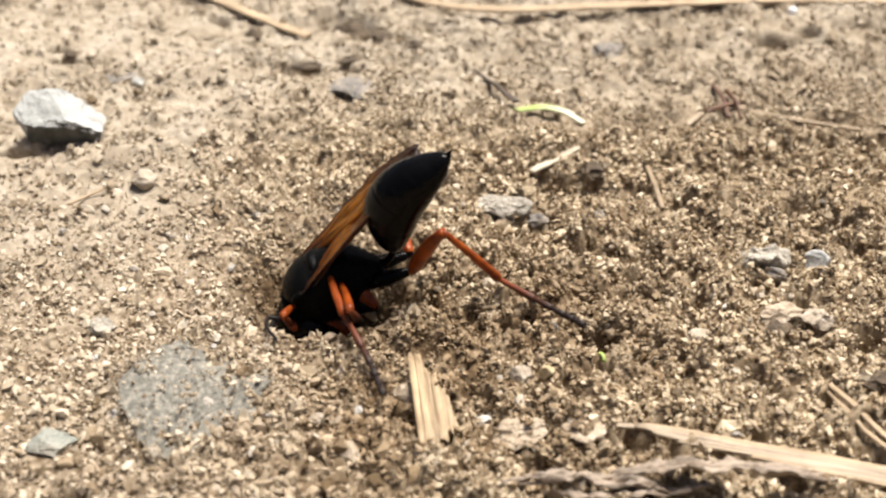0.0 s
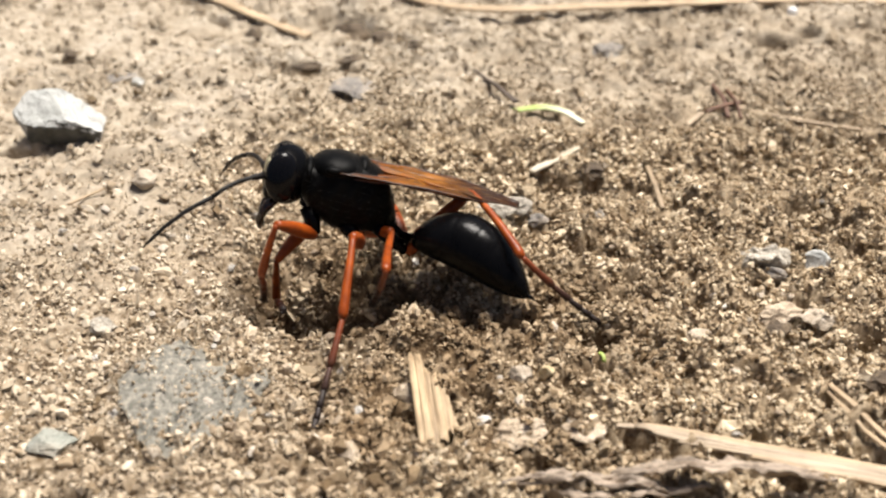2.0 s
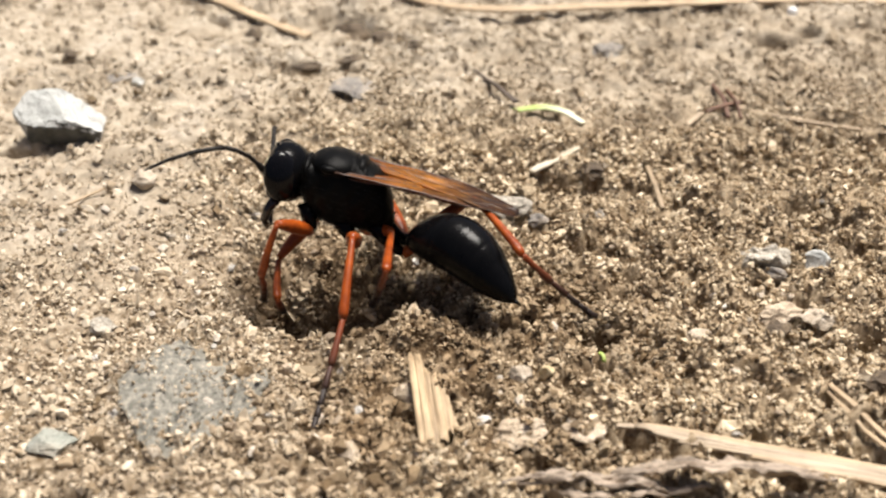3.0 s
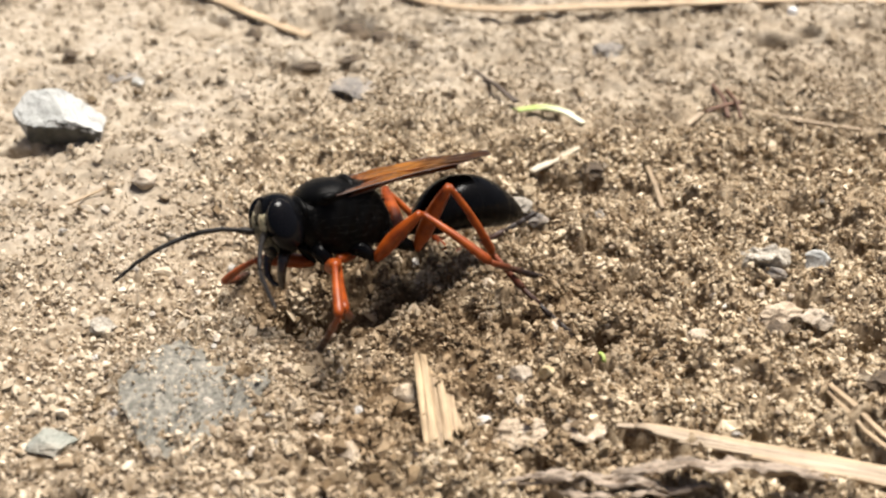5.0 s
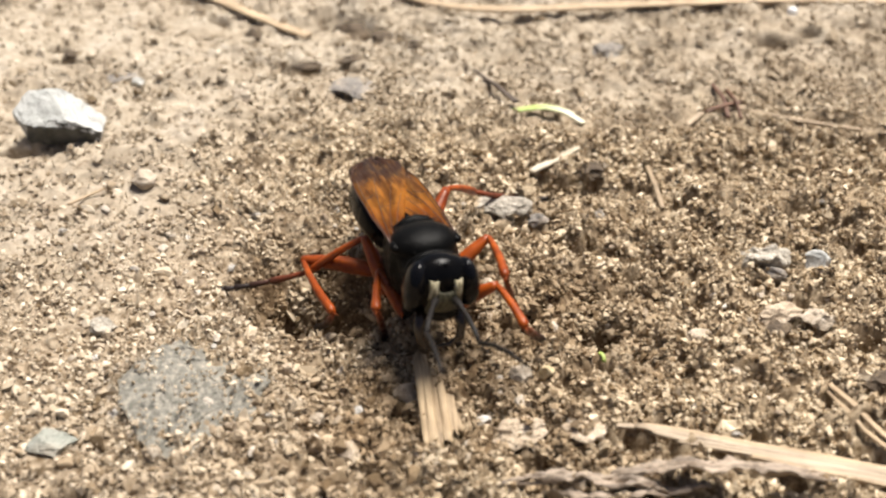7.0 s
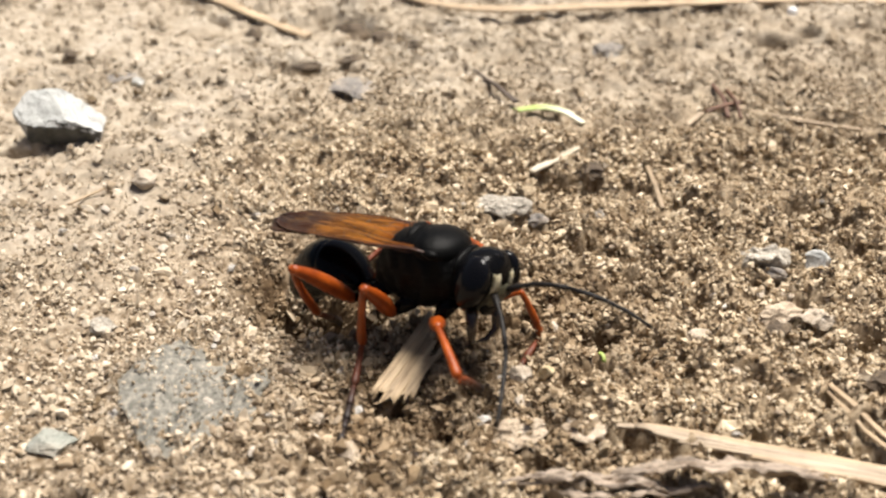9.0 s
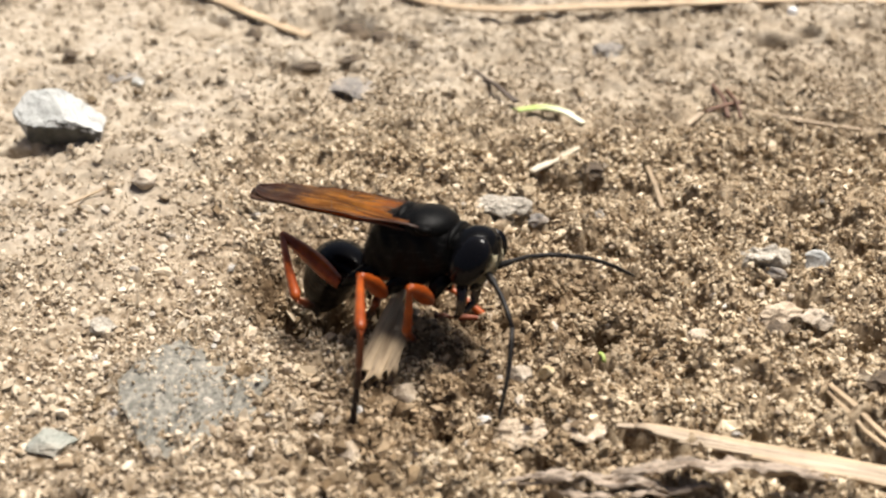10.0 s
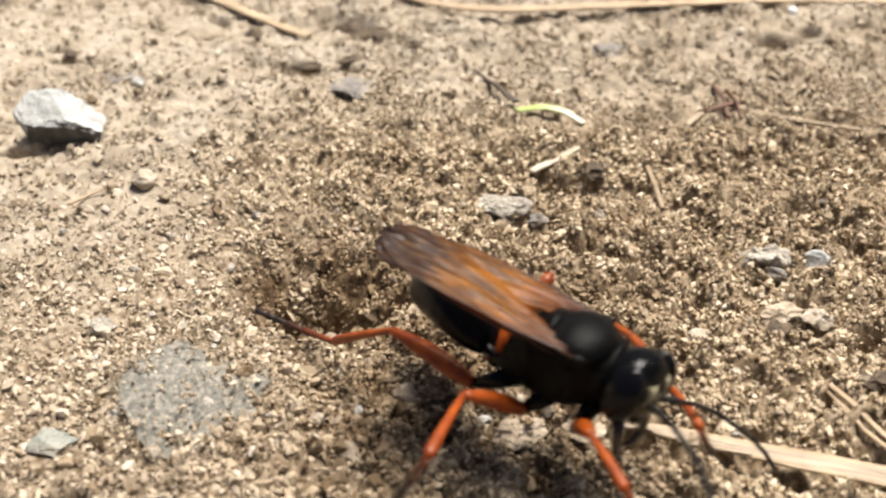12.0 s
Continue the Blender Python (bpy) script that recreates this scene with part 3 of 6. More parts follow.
stone("stone", "flat brown-tan stone slab on the soil", STONE_TAN, 5.6, -23.6, 4.8, 3.8, 2.0, 44, 0.5, 20, -6, 11, 0.45, 4)
stone("stone", "tiny white glinting quartz bead on the soil", DEW, 43.3, 48.6, 1.3, 1.3, 1.3, 32, 0.1, facets=2, rough=0.05)
stone("stone", "grey stone chip sunk in the soil", STONE_BLUE, 20.0, 43.0, 4.8, 5.0, 1.8, 33, 0.6, 0, 0, 8, 0.35, 4)
stone("soil_clod", "dark lumpy soil clod", CLOD, -12.0, 51.8, 6.0, 4.5, 3.2, 34, 0.3)
stone("soil_clod", "dark lumpy soil clod", CLOD, -7.5, 48.0, 4.4, 3.4, 2.4, 35, 0.35)
# Clods added in the crevices; their dark colour stands in for shade there.
stone("soil_clod", "dark soil clod added to stand for a small crevice's shade", CLOD, -14.9, 38.0, 5.0, 2.6, 1.6, 70, 0.42, 0, 0, 9, 0.5, 3)
stone("soil_clod", "dark soil clod added to stand for a small crevice's shade", CLOD, -10.6, 38.7, 3.2, 2.0, 1.4, 71, 0.42, 37, 0, 9, 0.5, 3)
stone("soil_clod", "dark soil clod added to stand for a small crevice's shade", CLOD, -44.4, 40.2, 3.2, 2.4, 1.4, 72, 0.42, 74, 0, 9, 0.5, 3)
stone("soil_clod", "dark soil clod added to stand for a small crevice's shade", CLOD, -23.1, 45.9, 2.2, 2.4, 1.5, 73, 0.42, 21, 0, 9, 0.5, 3)
stone("soil_clod", "dark soil clod added to stand for a small crevice's shade", CLOD, -3.3, 42.2, 2.6, 1.6, 1.2, 74, 0.42, 58, 0, 9, 0.5, 3)
stone("soil_clod", "dark soil clod added to stand for a small crevice's shade", CLOD, 19.3, 0.1, 2.8, 2.4, 1.2, 75, 0.42, 5, 0, 9, 0.5, 3)
stone("soil_clod", "dark soil clod added to stand for a small crevice's shade", CLOD, 28.2, -11.2, 2.8, 2.0, 1.2, 76, 0.42, 42, 0, 9, 0.5, 3)
stone("soil_clod", "dark soil clod added to stand for a small crevice's shade", CLOD, 15.4, 13.0, 4.0, 2.4, 1.1, 77, 0.42, 79, 0, 9, 0.5, 3)
stone("soil_clod", "dark soil clod added to stand for a small crevice's shade", CLOD, 34.4, -19.4, 3.0, 2.4, 1.4, 78, 0.42, 26, 0, 9, 0.5, 3)
stone("soil_clod", "dark soil clod added to stand for a small crevice's shade", CLOD, 5.3, -22.6, 3.0, 1.6, 1.3, 79, 0.42, 63, 0, 9, 0.5, 3)
stone("stone", "round pale pebble among sand grains", STONE_PALE, -21.5, -27.0, 1.5, 1.3, 1.3, 36, 0.2)
stone("stone", "round pale pebble among sand grains", STONE_PALE, -9.6, -22.3, 1.5, 1.4, 1.3, 37, 0.2)
stone("stone", "tan rounded pebble on the soil", STONE_TAN, -7.0, -26.0, 2.0, 1.7, 1.5, 38, 0.25)
stone("stone", "tan rounded pebble on the soil", STONE_TAN, -12.5, -16.4, 1.6, 1.4, 1.3, 39, 0.25)


# ---- dry plant bits ----
def lying(name, label, category, material, points, width, thick, seed, lift=0.0, ragged=0.25, n=10, steps=24, group="", stiff=False):
    """A stem on the ground through the given (x, y, extra height) points; its own x axis runs along it."""
    ctrl = [Vector(p) for p in points]
    o = ctrl[0]
    ang = math.atan2(ctrl[-1].y - o.y, ctrl[-1].x - o.x)
    turn = pose(0, 0, 0, 0, 0, -math.degrees(ang))
    path = []
    for i in range(steps + 1):
        u = i / steps * (len(ctrl) - 1)
        k = min(int(u), len(ctrl) - 2)
        f = u - k
        p0, p1, p2, p3 = ctrl[max(k - 1, 0)], ctrl[k], ctrl[k + 1], ctrl[min(k + 2, len(ctrl) - 1)]
        p = 0.5 * (2 * p1 + (p2 - p0) * f + (2 * p0 - 5 * p1 + 4 * p2 - p3) * f * f + (3 * p1 - p0 - 3 * p2 + p3) * f ** 3)
        path.append(p)
    base = [z_at(p.x, p.y) for p in path]
    CLEAR.extend((p.x, p.y - 0.3, 0.7) for p in path)
    z0 = z_at(o.x, o.y)
    smooth = [sum(base[max(0, i - 9):i + 10]) / len(base[max(0, i - 9):i + 10]) for i in range(len(base))]
    if stiff:
        smooth = [min(base) + 0.5 * (max(base) - min(base))] * len(base)
    local = [turn @ Vector((p.x - o.x, p.y - o.y, smooth[i] - z0 + p.z + thick / 2 + lift)) for i, p in enumerate(path)]
    ob = mesh_object(name, *strip(local, width, thick, seed, n, ragged), material)
    ob.matrix_world = pose(o.x * MM, o.y * MM, z0 * MM, 0, 0, math.degrees(ang))
    return tagged(ob, label, category, group)


lying("dry_straw", "long pale dry straw lying across the soil", "straw", STRAW, [(-6, 57.0, 0.6), (-1, 53.6, 0.6), (6.8, 51.6, 0.6), (22.6, 52.4, 0.6), (37, 53.6, 0.7), (50, 53.4, 0.8), (62, 52.0, 0.8)], lambda u: 1.3 + 0.5 * u, 0.5, 41)
lying("dry_straw", "pale dry straw tapering to one end on soil", "straw", STRAW, [(-34, 59.5, 0.4), (-25, 51.5, 0.4), (-16.4, 45.0, 0.2)], lambda u: 1.7 - 0.5 * u, 0.5, 42)
lying("grass_blade", "short curved fresh grass blade, green fading to white", "grass blade", GREEN, [(7.7, 24.4, 0.7), (11.0, 25.4, 0.9), (13.4, 25.0, 0.8), (15.2, 23.6, 0.3)], lambda u: 0.3 + 1.25 * math.sin(math.pi * min(1, 0.12 + 0.8 * u)) ** 0.8 * 0.7, 0.3, 43, n=8)
lying("dry_straw", "short white flattened straw on crumbly soil", "straw", STRAW_WHITE, [(9.0, 14.4, 0.5), (12.2, 17.3, 0.5), (15.3, 20.5, 0.3)], lambda u: 0.25 + 0.75 * math.sin(math.pi * (0.25 + 0.72 * u)), 0.35, 44, ragged=0.12, stiff=True)
lying("twig", "thin dark twig on the soil", "twig", TWIG, [(3.5, 33.6, 0.7), (5.4, 29.7, 0.8), (7.9, 25.3, 0.7)], lambda u: 0.3 + 0.45 * u, 0.3, 45)
def split_straw():
    """A thick stem split lengthwise: fibres side by side, of uneven length, parts of one thing."""
    root = new("split_straw")
    tagged(root, "thick split straw of pale beige fibres beside dead leaf", "straw")
    rng = random.Random(46)
    for k, (dy, start, w, th, mat) in enumerate(((0.55, 0.6, 0.85, 0.34, STRAW), (0.15, 0.0, 0.9, 0.42, STRAW_PALE), (-0.3, 0.8, 0.9, 0.38, STRAW_PALE), (-0.75, 3.0, 0.9, 0.34, STRAW_PALE), (-1.15, 8.0, 0.8, 0.3, STRAW))):
        pts = []
        for i in range(25):
            x = start + (30.5 - start) * i / 24
            pts.append((x, 0.8 * dy * (0.7 + 0.02 * x) - 0.004 * x * x * 0.3 + 0.08 * math.sin(x * 0.6 + k), 0.55 + 0.03 * math.sin(x * 0.35 + k) - 0.02 * k))
        part("straw_fibre", strip(pts, lambda u, w=w: 0.82 * w * (0.75 + 0.55 * u), th, rng.randrange(999), 12, 0.9, 0.4), mat, root)
    CLEAR.extend((14.9 + 0.971 * k, -24.4 - 0.239 * k, 1.5) for k in range(32))
    root.matrix_world = pose(14.9 * MM, -24.0 * MM, (z_at(20, -25.5) + 0.1) * MM, 0, 0.6, -13.8)


split_straw()
lying("dry_straw", "thin dry stalk on crumbly soil", "straw", STRAW, [(30.6, -19.0, 0.5), (33, -25.0, 0.6), (35.5, -32, 0.7)], 0.5, 0.3, 47)
lying("dry_straw", "thin dry stalk on crumbly soil", "straw", STRAW, [(30.4, -19.4, 0.5), (32.3, -25.0, 0.6), (34.4, -31, 0.7)], 0.4, 0.25, 48)
lying("dry_straw", "thin upright-lying dry stalk on crumbly soil", "straw", STRAW_DULL, [(20.9, 15.0, 0.3), (21.0, 11.0, 0.6), (21.2, 6.6, 0.2)], 0.5, 0.35, 49)
lying("dry_straw", "faint thin dry stalk on the soil", "straw", STRAW_DULL, [(32, 27.2, 0.1), (40, 24.6, 0.1), (48, 22.4, 0.2)], 0.6, 0.35, 50)
lying("twig", "short reddish-brown twig bit on the soil", "twig", TWIG_RED, [(30.6, 32.0, 0.5), (31.0, 27.9, 0.9), (30.9, 24.5, 0.5)], 0.50, 0.35, 51, steps=10)
lying("twig", "short reddish-brown twig bit on the soil", "twig", TWIG_RED, [(28.7, 25.6, 0.5), (31.0, 26.4, 0.9), (32.9, 27.7, 0.5)], 0.45, 0.35, 57, steps=10)
lying("twig", "short reddish-brown twig bit on the soil", "twig", TWIG_RED, [(31.8, 30.3, 0.5), (32.1, 26.7, 0.9), (32.1, 23.6, 0.5)], 0.35, 0.35, 58, steps=10)
lying("dry_straw", "small straw chip on the soil", "straw", STRAW_PALE, [(26.5, 24.4, 0.3), (28.6, 27.2, 0.3)], 0.7, 0.3, 52, steps=8)
lying("dry_straw", "small straw chip on the soil", "straw", STRAW_PALE, [(13.2, -23.6, 0.5), (16.0, -23.9, 0.5)], 0.45, 0.3, 53, steps=8)
lying("grass_blade", "tiny bright green plant scrap on the soil", "grass blade", GREEN, [(13.0, -13.9, 0.4), (13.2, -14.4, 0.6), (13.3, -14.8, 0.3)], 0.35, 0.2, 54, steps=8)
lying("dry_straw", "tiny dry stalk on the soil", "straw", STRAW, [(-36.5, 7.8, 0.3), (-33.6, 10.6, 0.4)], 0.3, 0.25, 56, steps=8)


def leaf_strip(x0, x1, y0, half, rise, curl, seed):
    """One curled strip of leaf: a creased sheet with thickness."""
    verts, faces = [], []
    nu, nv = 60, 10
    for layer in (0, 1):
        for i in range(nu + 1):
            u = i / nu
            x = x0 + (x1 - x0) * u
            w = half * (0.3 + math.sin(math.pi * (0.06 + 0.88 * u)) ** 0.7)
            arch = rise * math.sin(math.pi * (0.05 + 0.9 * u)) + 0.5 * noise.noise((u * 6, seed, 2.0))
            for j in range(nv + 1):
                v = 2 * j / nv - 1
                torn = 1 + 0.5 * noise.noise((u * 9, v * 0.8 + seed, 0)) + 0.35 * noise.noise((u * 26, v + seed, 5)) * abs(v)
                y = y0 + 0.6 * math.sin(u * 4 + seed) + v * w * torn
                z = arch - curl * v * abs(v) + 0.7 * noise.noise((u * 8, v * 2.2, seed + 4)) + 0.3 * noise.noise((u * 24, v * 4, seed)) + 0.22 * abs(math.sin(v * 5 + u * 3 + seed))
                verts.append((x, y, z + 0.3 - layer * 0.1))
    a = (nu + 1) * (nv + 1)
    for i in range(nu):
        for j in range(nv):
            k = i * (nv + 1) + j
            faces.append((k, k + nv + 1, k + nv + 2, k + 1))
            faces.append((a + k, a + k + 1, a + k + nv + 2, a + k + nv + 1))
        for j0 in (0, nv):
            k = i * (nv + 1) + j0
            q = (k, a + k, a + k + nv + 1, k + nv + 1)
            faces.append(q if j0 == 0 else tuple(reversed(q)))
    for i0 in (0, nu):
        for j in range(nv):
            k = i0 * (nv + 1) + j
            q = (k, k + 1, a + k + 1, a + k)
            faces.append(q if i0 == 0 else tuple(reversed(q)))
    return verts, faces


def dead_leaf():
    """A dry leaf torn into three curled strips; its own x axis runs along it."""
    root = new("dead_leaf")
    tagged(root, "curled grey-brown dead leaf torn into strips", "leaf")
    part("leaf_strip", leaf_strip(0.0, 13.0, 0.0, 0.55, 0.9, 0.3, 1.0), BARK, root)
    part("leaf_strip", leaf_strip(8.0, 24.0, 0.25, 0.72, 2.1, 0.5, 2.0), BARK, root)
    part("leaf_strip", leaf_strip(3.0, 15.0, -0.7, 0.4, 0.5, 0.3, 3.0), BARK, root)
    part("leaf_stem", tube([(-1.0, 0.2, 0.5), (3, 0.1, 0.8), (9, 0.3, 1.2), (15, 0.4, 2.3), (20, 0.4, 1.9), (23.5, 0.4, 0.9)], [0.10, 0.14, 0.15, 0.14, 0.12, 0.06], 8), BARK, root)
    return root


leaf = dead_leaf()


def build_splinter():
    """A flake of split wood in four fibres, lying flat; its own x axis runs along the grain."""
    rng = random.Random(8)
    root = new("wood_splinter")
    tagged(root, "pale split wood flake with ragged fibres", "wood splinter")
    for x, w, lo, hi, th in ((-1.25, 0.75, -4.6, 4.7, 0.42), (-0.7, 0.75, -4.7, 4.2, 0.5), (-0.1, 0.8, -4.5, 2.9, 0.46), (0.45, 0.75, -4.3, 2.1, 0.5), (0.95, 0.7, -4.0, 1.3, 0.42), (1.55, 0.6, -3.3, 2.2, 0.4)):
        bow = 0.35 if x > 1.5 else 0.04
        path = [(lo + (hi - lo) * k / 10, 0.9 * (-x + bow * math.sin(math.pi * k / 10)), th / 2 + 0.03 * math.sin(k * 0.8 + x * 3)) for k in range(11)]
        part("wood_fibre", strip(path, lambda u, w=w: w * (0.97 - 0.2 * u), th, rng.randrange(999), 12, 1.1, 0.35), WOOD, root)
    return root


splinter = build_splinter()


# ---- loose soil, after what lies on it ----
scatter_grains("soil_grains", "fine loose tan soil grains covering the ground", 170000, 0.10, 0.30, 5, lambda x, y: patchy(x, y) * (0.72 - 0.12 * spoil(x, y)), level=0, lift=0.3)
scatter_grains("soil_crumbs", "tan soil crumbs of small grains on the dug earth", 9600, 0.13, 0.36, 6, lambda x, y: (0.10 + 0.85 * spoil(x, y)) * (1 - 0.85 * crust_at(x, y)), 0.15, level=0, clump=24, spread=1.0)
scatter_grains("fine_gravel", "small pale gravel bits on the soil", 4600, 0.24, 0.58, 7, lambda x, y: (0.12 + 0.55 * (y < 0) * (x < -2) + 0.1 * spoil(x, y)) * (1 - 0.6 * crust_at(x, y)), 0.2, level=1)
scatter_grains("coarse_sand", "coarse pale sand round the half-buried stone", 7500, 0.28, 0.70, 10, lambda x, y: 0.95 * (1 - spoil(x, y)) * np.clip((-y - 15) / 6, 0, 1) + 0.5 * bump_at(x, y, -12, -26, 14, 8, 3), 0.2, level=1)
scatter_grains("soil_lumps", "small lumps of packed tan soil", 7000, 0.26, 0.6, 8, lambda x, y: 0.55 - 0.15 * crust_at(x, y), 0.4, level=1)
scatter_grains("dust_on_stone", "sand grains lying on the buried stone", 150000, 0.10, 0.26, 9, on_slab, level=0, lift=0.3, under=slab)


def lay_pebbles(count):
    """Single small pebbles on the near ground, pieces of it, sharing a dozen shapes."""
    rng = random.Random(77)
    shapes = []
    for k in range(12):
        me = mesh_object("pebble", *pebble_shape(900 + k, 1, rng.uniform(0.7, 0.95), rng.uniform(0.55, 0.8), 0.3, 6, 2), PEBBLE, smooth=False)
        shapes.append(me.data)
        bpy.data.objects.remove(me)
    placed = []
    while len(placed) < count:
        x, y = rng.uniform(-40, 40), -33 + 46 * rng.random() ** 1.5
        packed = 1 - float(spoil(np.array([x]), np.array([y]))[0])
        if abs(x) > (91.75 + y) * 0.38 or rng.random() > 0.25 + 0.75 * packed or math.hypot((x - PIT[0]) / 8, (y - PIT[1] - 1) / 7) < 1:
            continue
        if any((x - cx) ** 2 + (y - cy) ** 2 < (cr + 0.6) ** 2 for cx, cy, cr in CLEAR) or any(math.hypot(x - px, y - py) < 0.9 for px, py in placed):
            continue
        r = 0.32 + 0.42 * rng.random() ** 2
        ob = new("pebble", shapes[rng.randrange(12)])
        ob.parent = ground
        ob.matrix_world = pose(x * MM, y * MM, (z_at(x, y) + 0.25 * r) * MM, rng.uniform(-25, 25), rng.uniform(-25, 25), rng.uniform(0, 360)) @ Matrix.Scale(r, 4)
        placed.append((x, y))


lay_pebbles(290)


# ---- the wasp: x forward, y to its left, z up; the origin is the middle of the thorax ----
K = 0.95  # the body's shapes are drawn for a wasp of 28 mm and made a little smaller
NECK = Vector((3.85, 0, 1.0)) * K
WAIST = Vector((-4.6, 0, -2.6)) * K
HINGE = (1.6 * K, 2.55 * K, 2.3 * K)
FEELER = (3.45 * K, 0.7 * K, -0.4 * K)  # in the head's own space
HIP = {"fore": (2.3, 1.9, -3.9), "mid": (-1.6, 2.3, -4.1), "hind": (-6.0, 1.4, -4.6)}
COXA = {"fore": (3.3, 1.2, -1.8), "mid": (0.0, 1.5, -2.5), "hind": (-3.0, 1.2, -2.5)}
LENGTHS = {"fore": (5.0, 5.0, 6.5), "mid": (5.75, 7.0, 9.6), "hind": (7.8, 8.6, 9.5)}
THICK = {"fore": (0.62, 0.40), "mid": (0.64, 0.42), "hind": (0.69, 0.43)}
FEELER_LENGTHS = (5.8, 6.9)


def thorax_shape():
    n, verts, faces = 36, [], []
    rows = 44
    for i in range(rows + 1):
        u = i / rows
        x = 4.9 - 9.7 * u
        # top and bottom lines of the side view
        top = np.interp(u, [0, 0.06, 0.14, 0.2, 0.24, 0.34, 0.46, 0.5, 0.54, 0.6, 0.66, 0.78, 0.88, 0.95, 1.0], [1.6, 2.2, 2.4, 2.3, 2.85, 3.4, 3.45, 3.25, 3.35, 3.05, 2.95, 2.45, 1.4, 0.0, -1.9])
        bot = np.interp(u, [0, 0.08, 0.2, 0.4, 0.6, 0.8, 0.92, 1.0], [0.3, -0.9, -2.4, -3.5, -3.6, -3.35, -3.2, -3.0])
        half = np.interp(u, [0, 0.06, 0.16, 0.22, 0.36, 0.55, 0.75, 0.9, 1.0], [0.8, 1.7, 2.15, 2.2, 2.75, 2.65, 2.35, 1.75, 0.6])
        zc, hz = (top + bot) / 2, (top - bot) / 2
        for k in range(n):
            a = 2 * math.pi * k / n
            c, s = math.cos(a), math.sin(a)
            y = half * math.copysign(abs(c) ** 0.85, c)
            z = zc + hz * math.copysign(abs(s) ** 0.9, s)
            w = 0.05 * noise.noise((x * 0.9, y * 0.9, z * 0.9)) + 0.03 * noise.noise((x * 2.5, y * 2.5, z * 2.5))
            side = abs(c) ** 3 * (0.18 * math.sin(x * 1.9 + z * 1.3) * (1 if z < 1.5 else 0))
            verts.append((x + w, y * (1 + w) - math.copysign(side, c), z + w))
    for i in range(rows):
        for k in range(n):
            a, b = i * n + k, i * n + (k + 1) % n
            faces.append((a, a + n, b + n, b))
    faces.append(tuple(range(n)))
    faces.append(tuple(reversed(range(rows * n, rows * n + n))))
    return verts, faces


def hair_shape(seed, count, spots, length=0.7):
    """Short stiff hairs as thin three-sided needles, standing on (point, normal) spots."""
    rng = random.Random(seed)
    verts, faces = [], []
    for _ in range(count):
        p, nrm = rng.choice(spots)
        d = (nrm + Vector((rng.gauss(0, 0.35), rng.gauss(0, 0.35), rng.gauss(0, 0.35)))).normalized()
        side = d.orthogonal().normalized() * 0.025
        other = d.cross(side)
        l = length * rng.uniform(0.5, 1.2)
        k = len(verts)
        verts += [p + side, p - side * 0.5 + other * 0.8, p - side * 0.5 - other * 0.8, p + d * l]
        faces += [(k, k + 1, k + 3), (k + 1, k + 2, k + 3), (k + 2, k, k + 3)]
    return verts, faces


def gaster_shape():
    """A drop-shaped abdomen: domed above, flatter below, with faint steps between its segments."""
    n, rows = 36, 72
    verts, faces = [], []
    for i in range(rows + 1):
        u = i / rows
        r = 2.85 * math.sin(math.pi * min(1.0, u ** 0.78)) ** 0.62 if u < 0.46 else 2.85 * (1 - ((u - 0.42) / 0.6) ** 2.5) ** 0.82
        r = max(r, 0.10)
        for edge in (0.3, 0.5, 0.66, 0.79, 0.9):
            if edge < u < edge + 0.02:
                r *= 0.98
            if edge + 0.02 <= u:
                r *= 0.993
        zc = 1.7 * math.sin(math.pi * u ** 0.85) - 0.25
        for k in range(n):
            a = 2 * math.pi * k / n
            up = math.sin(a)
            verts.append((-2.2 - 12.2 * u, math.cos(a) * r * 0.97, zc + up * r * (1.0 if up > 0 else 0.85)))
    for i in range(rows):
        for k in range(n):
            a, b = i * n + k, i * n + (k + 1) % n
            faces.append((a, a + n, b + n, b))
    faces.append(tuple(range(n)))
    faces.append(tuple(reversed(range(rows * n, rows * n + n))))
    return verts, faces


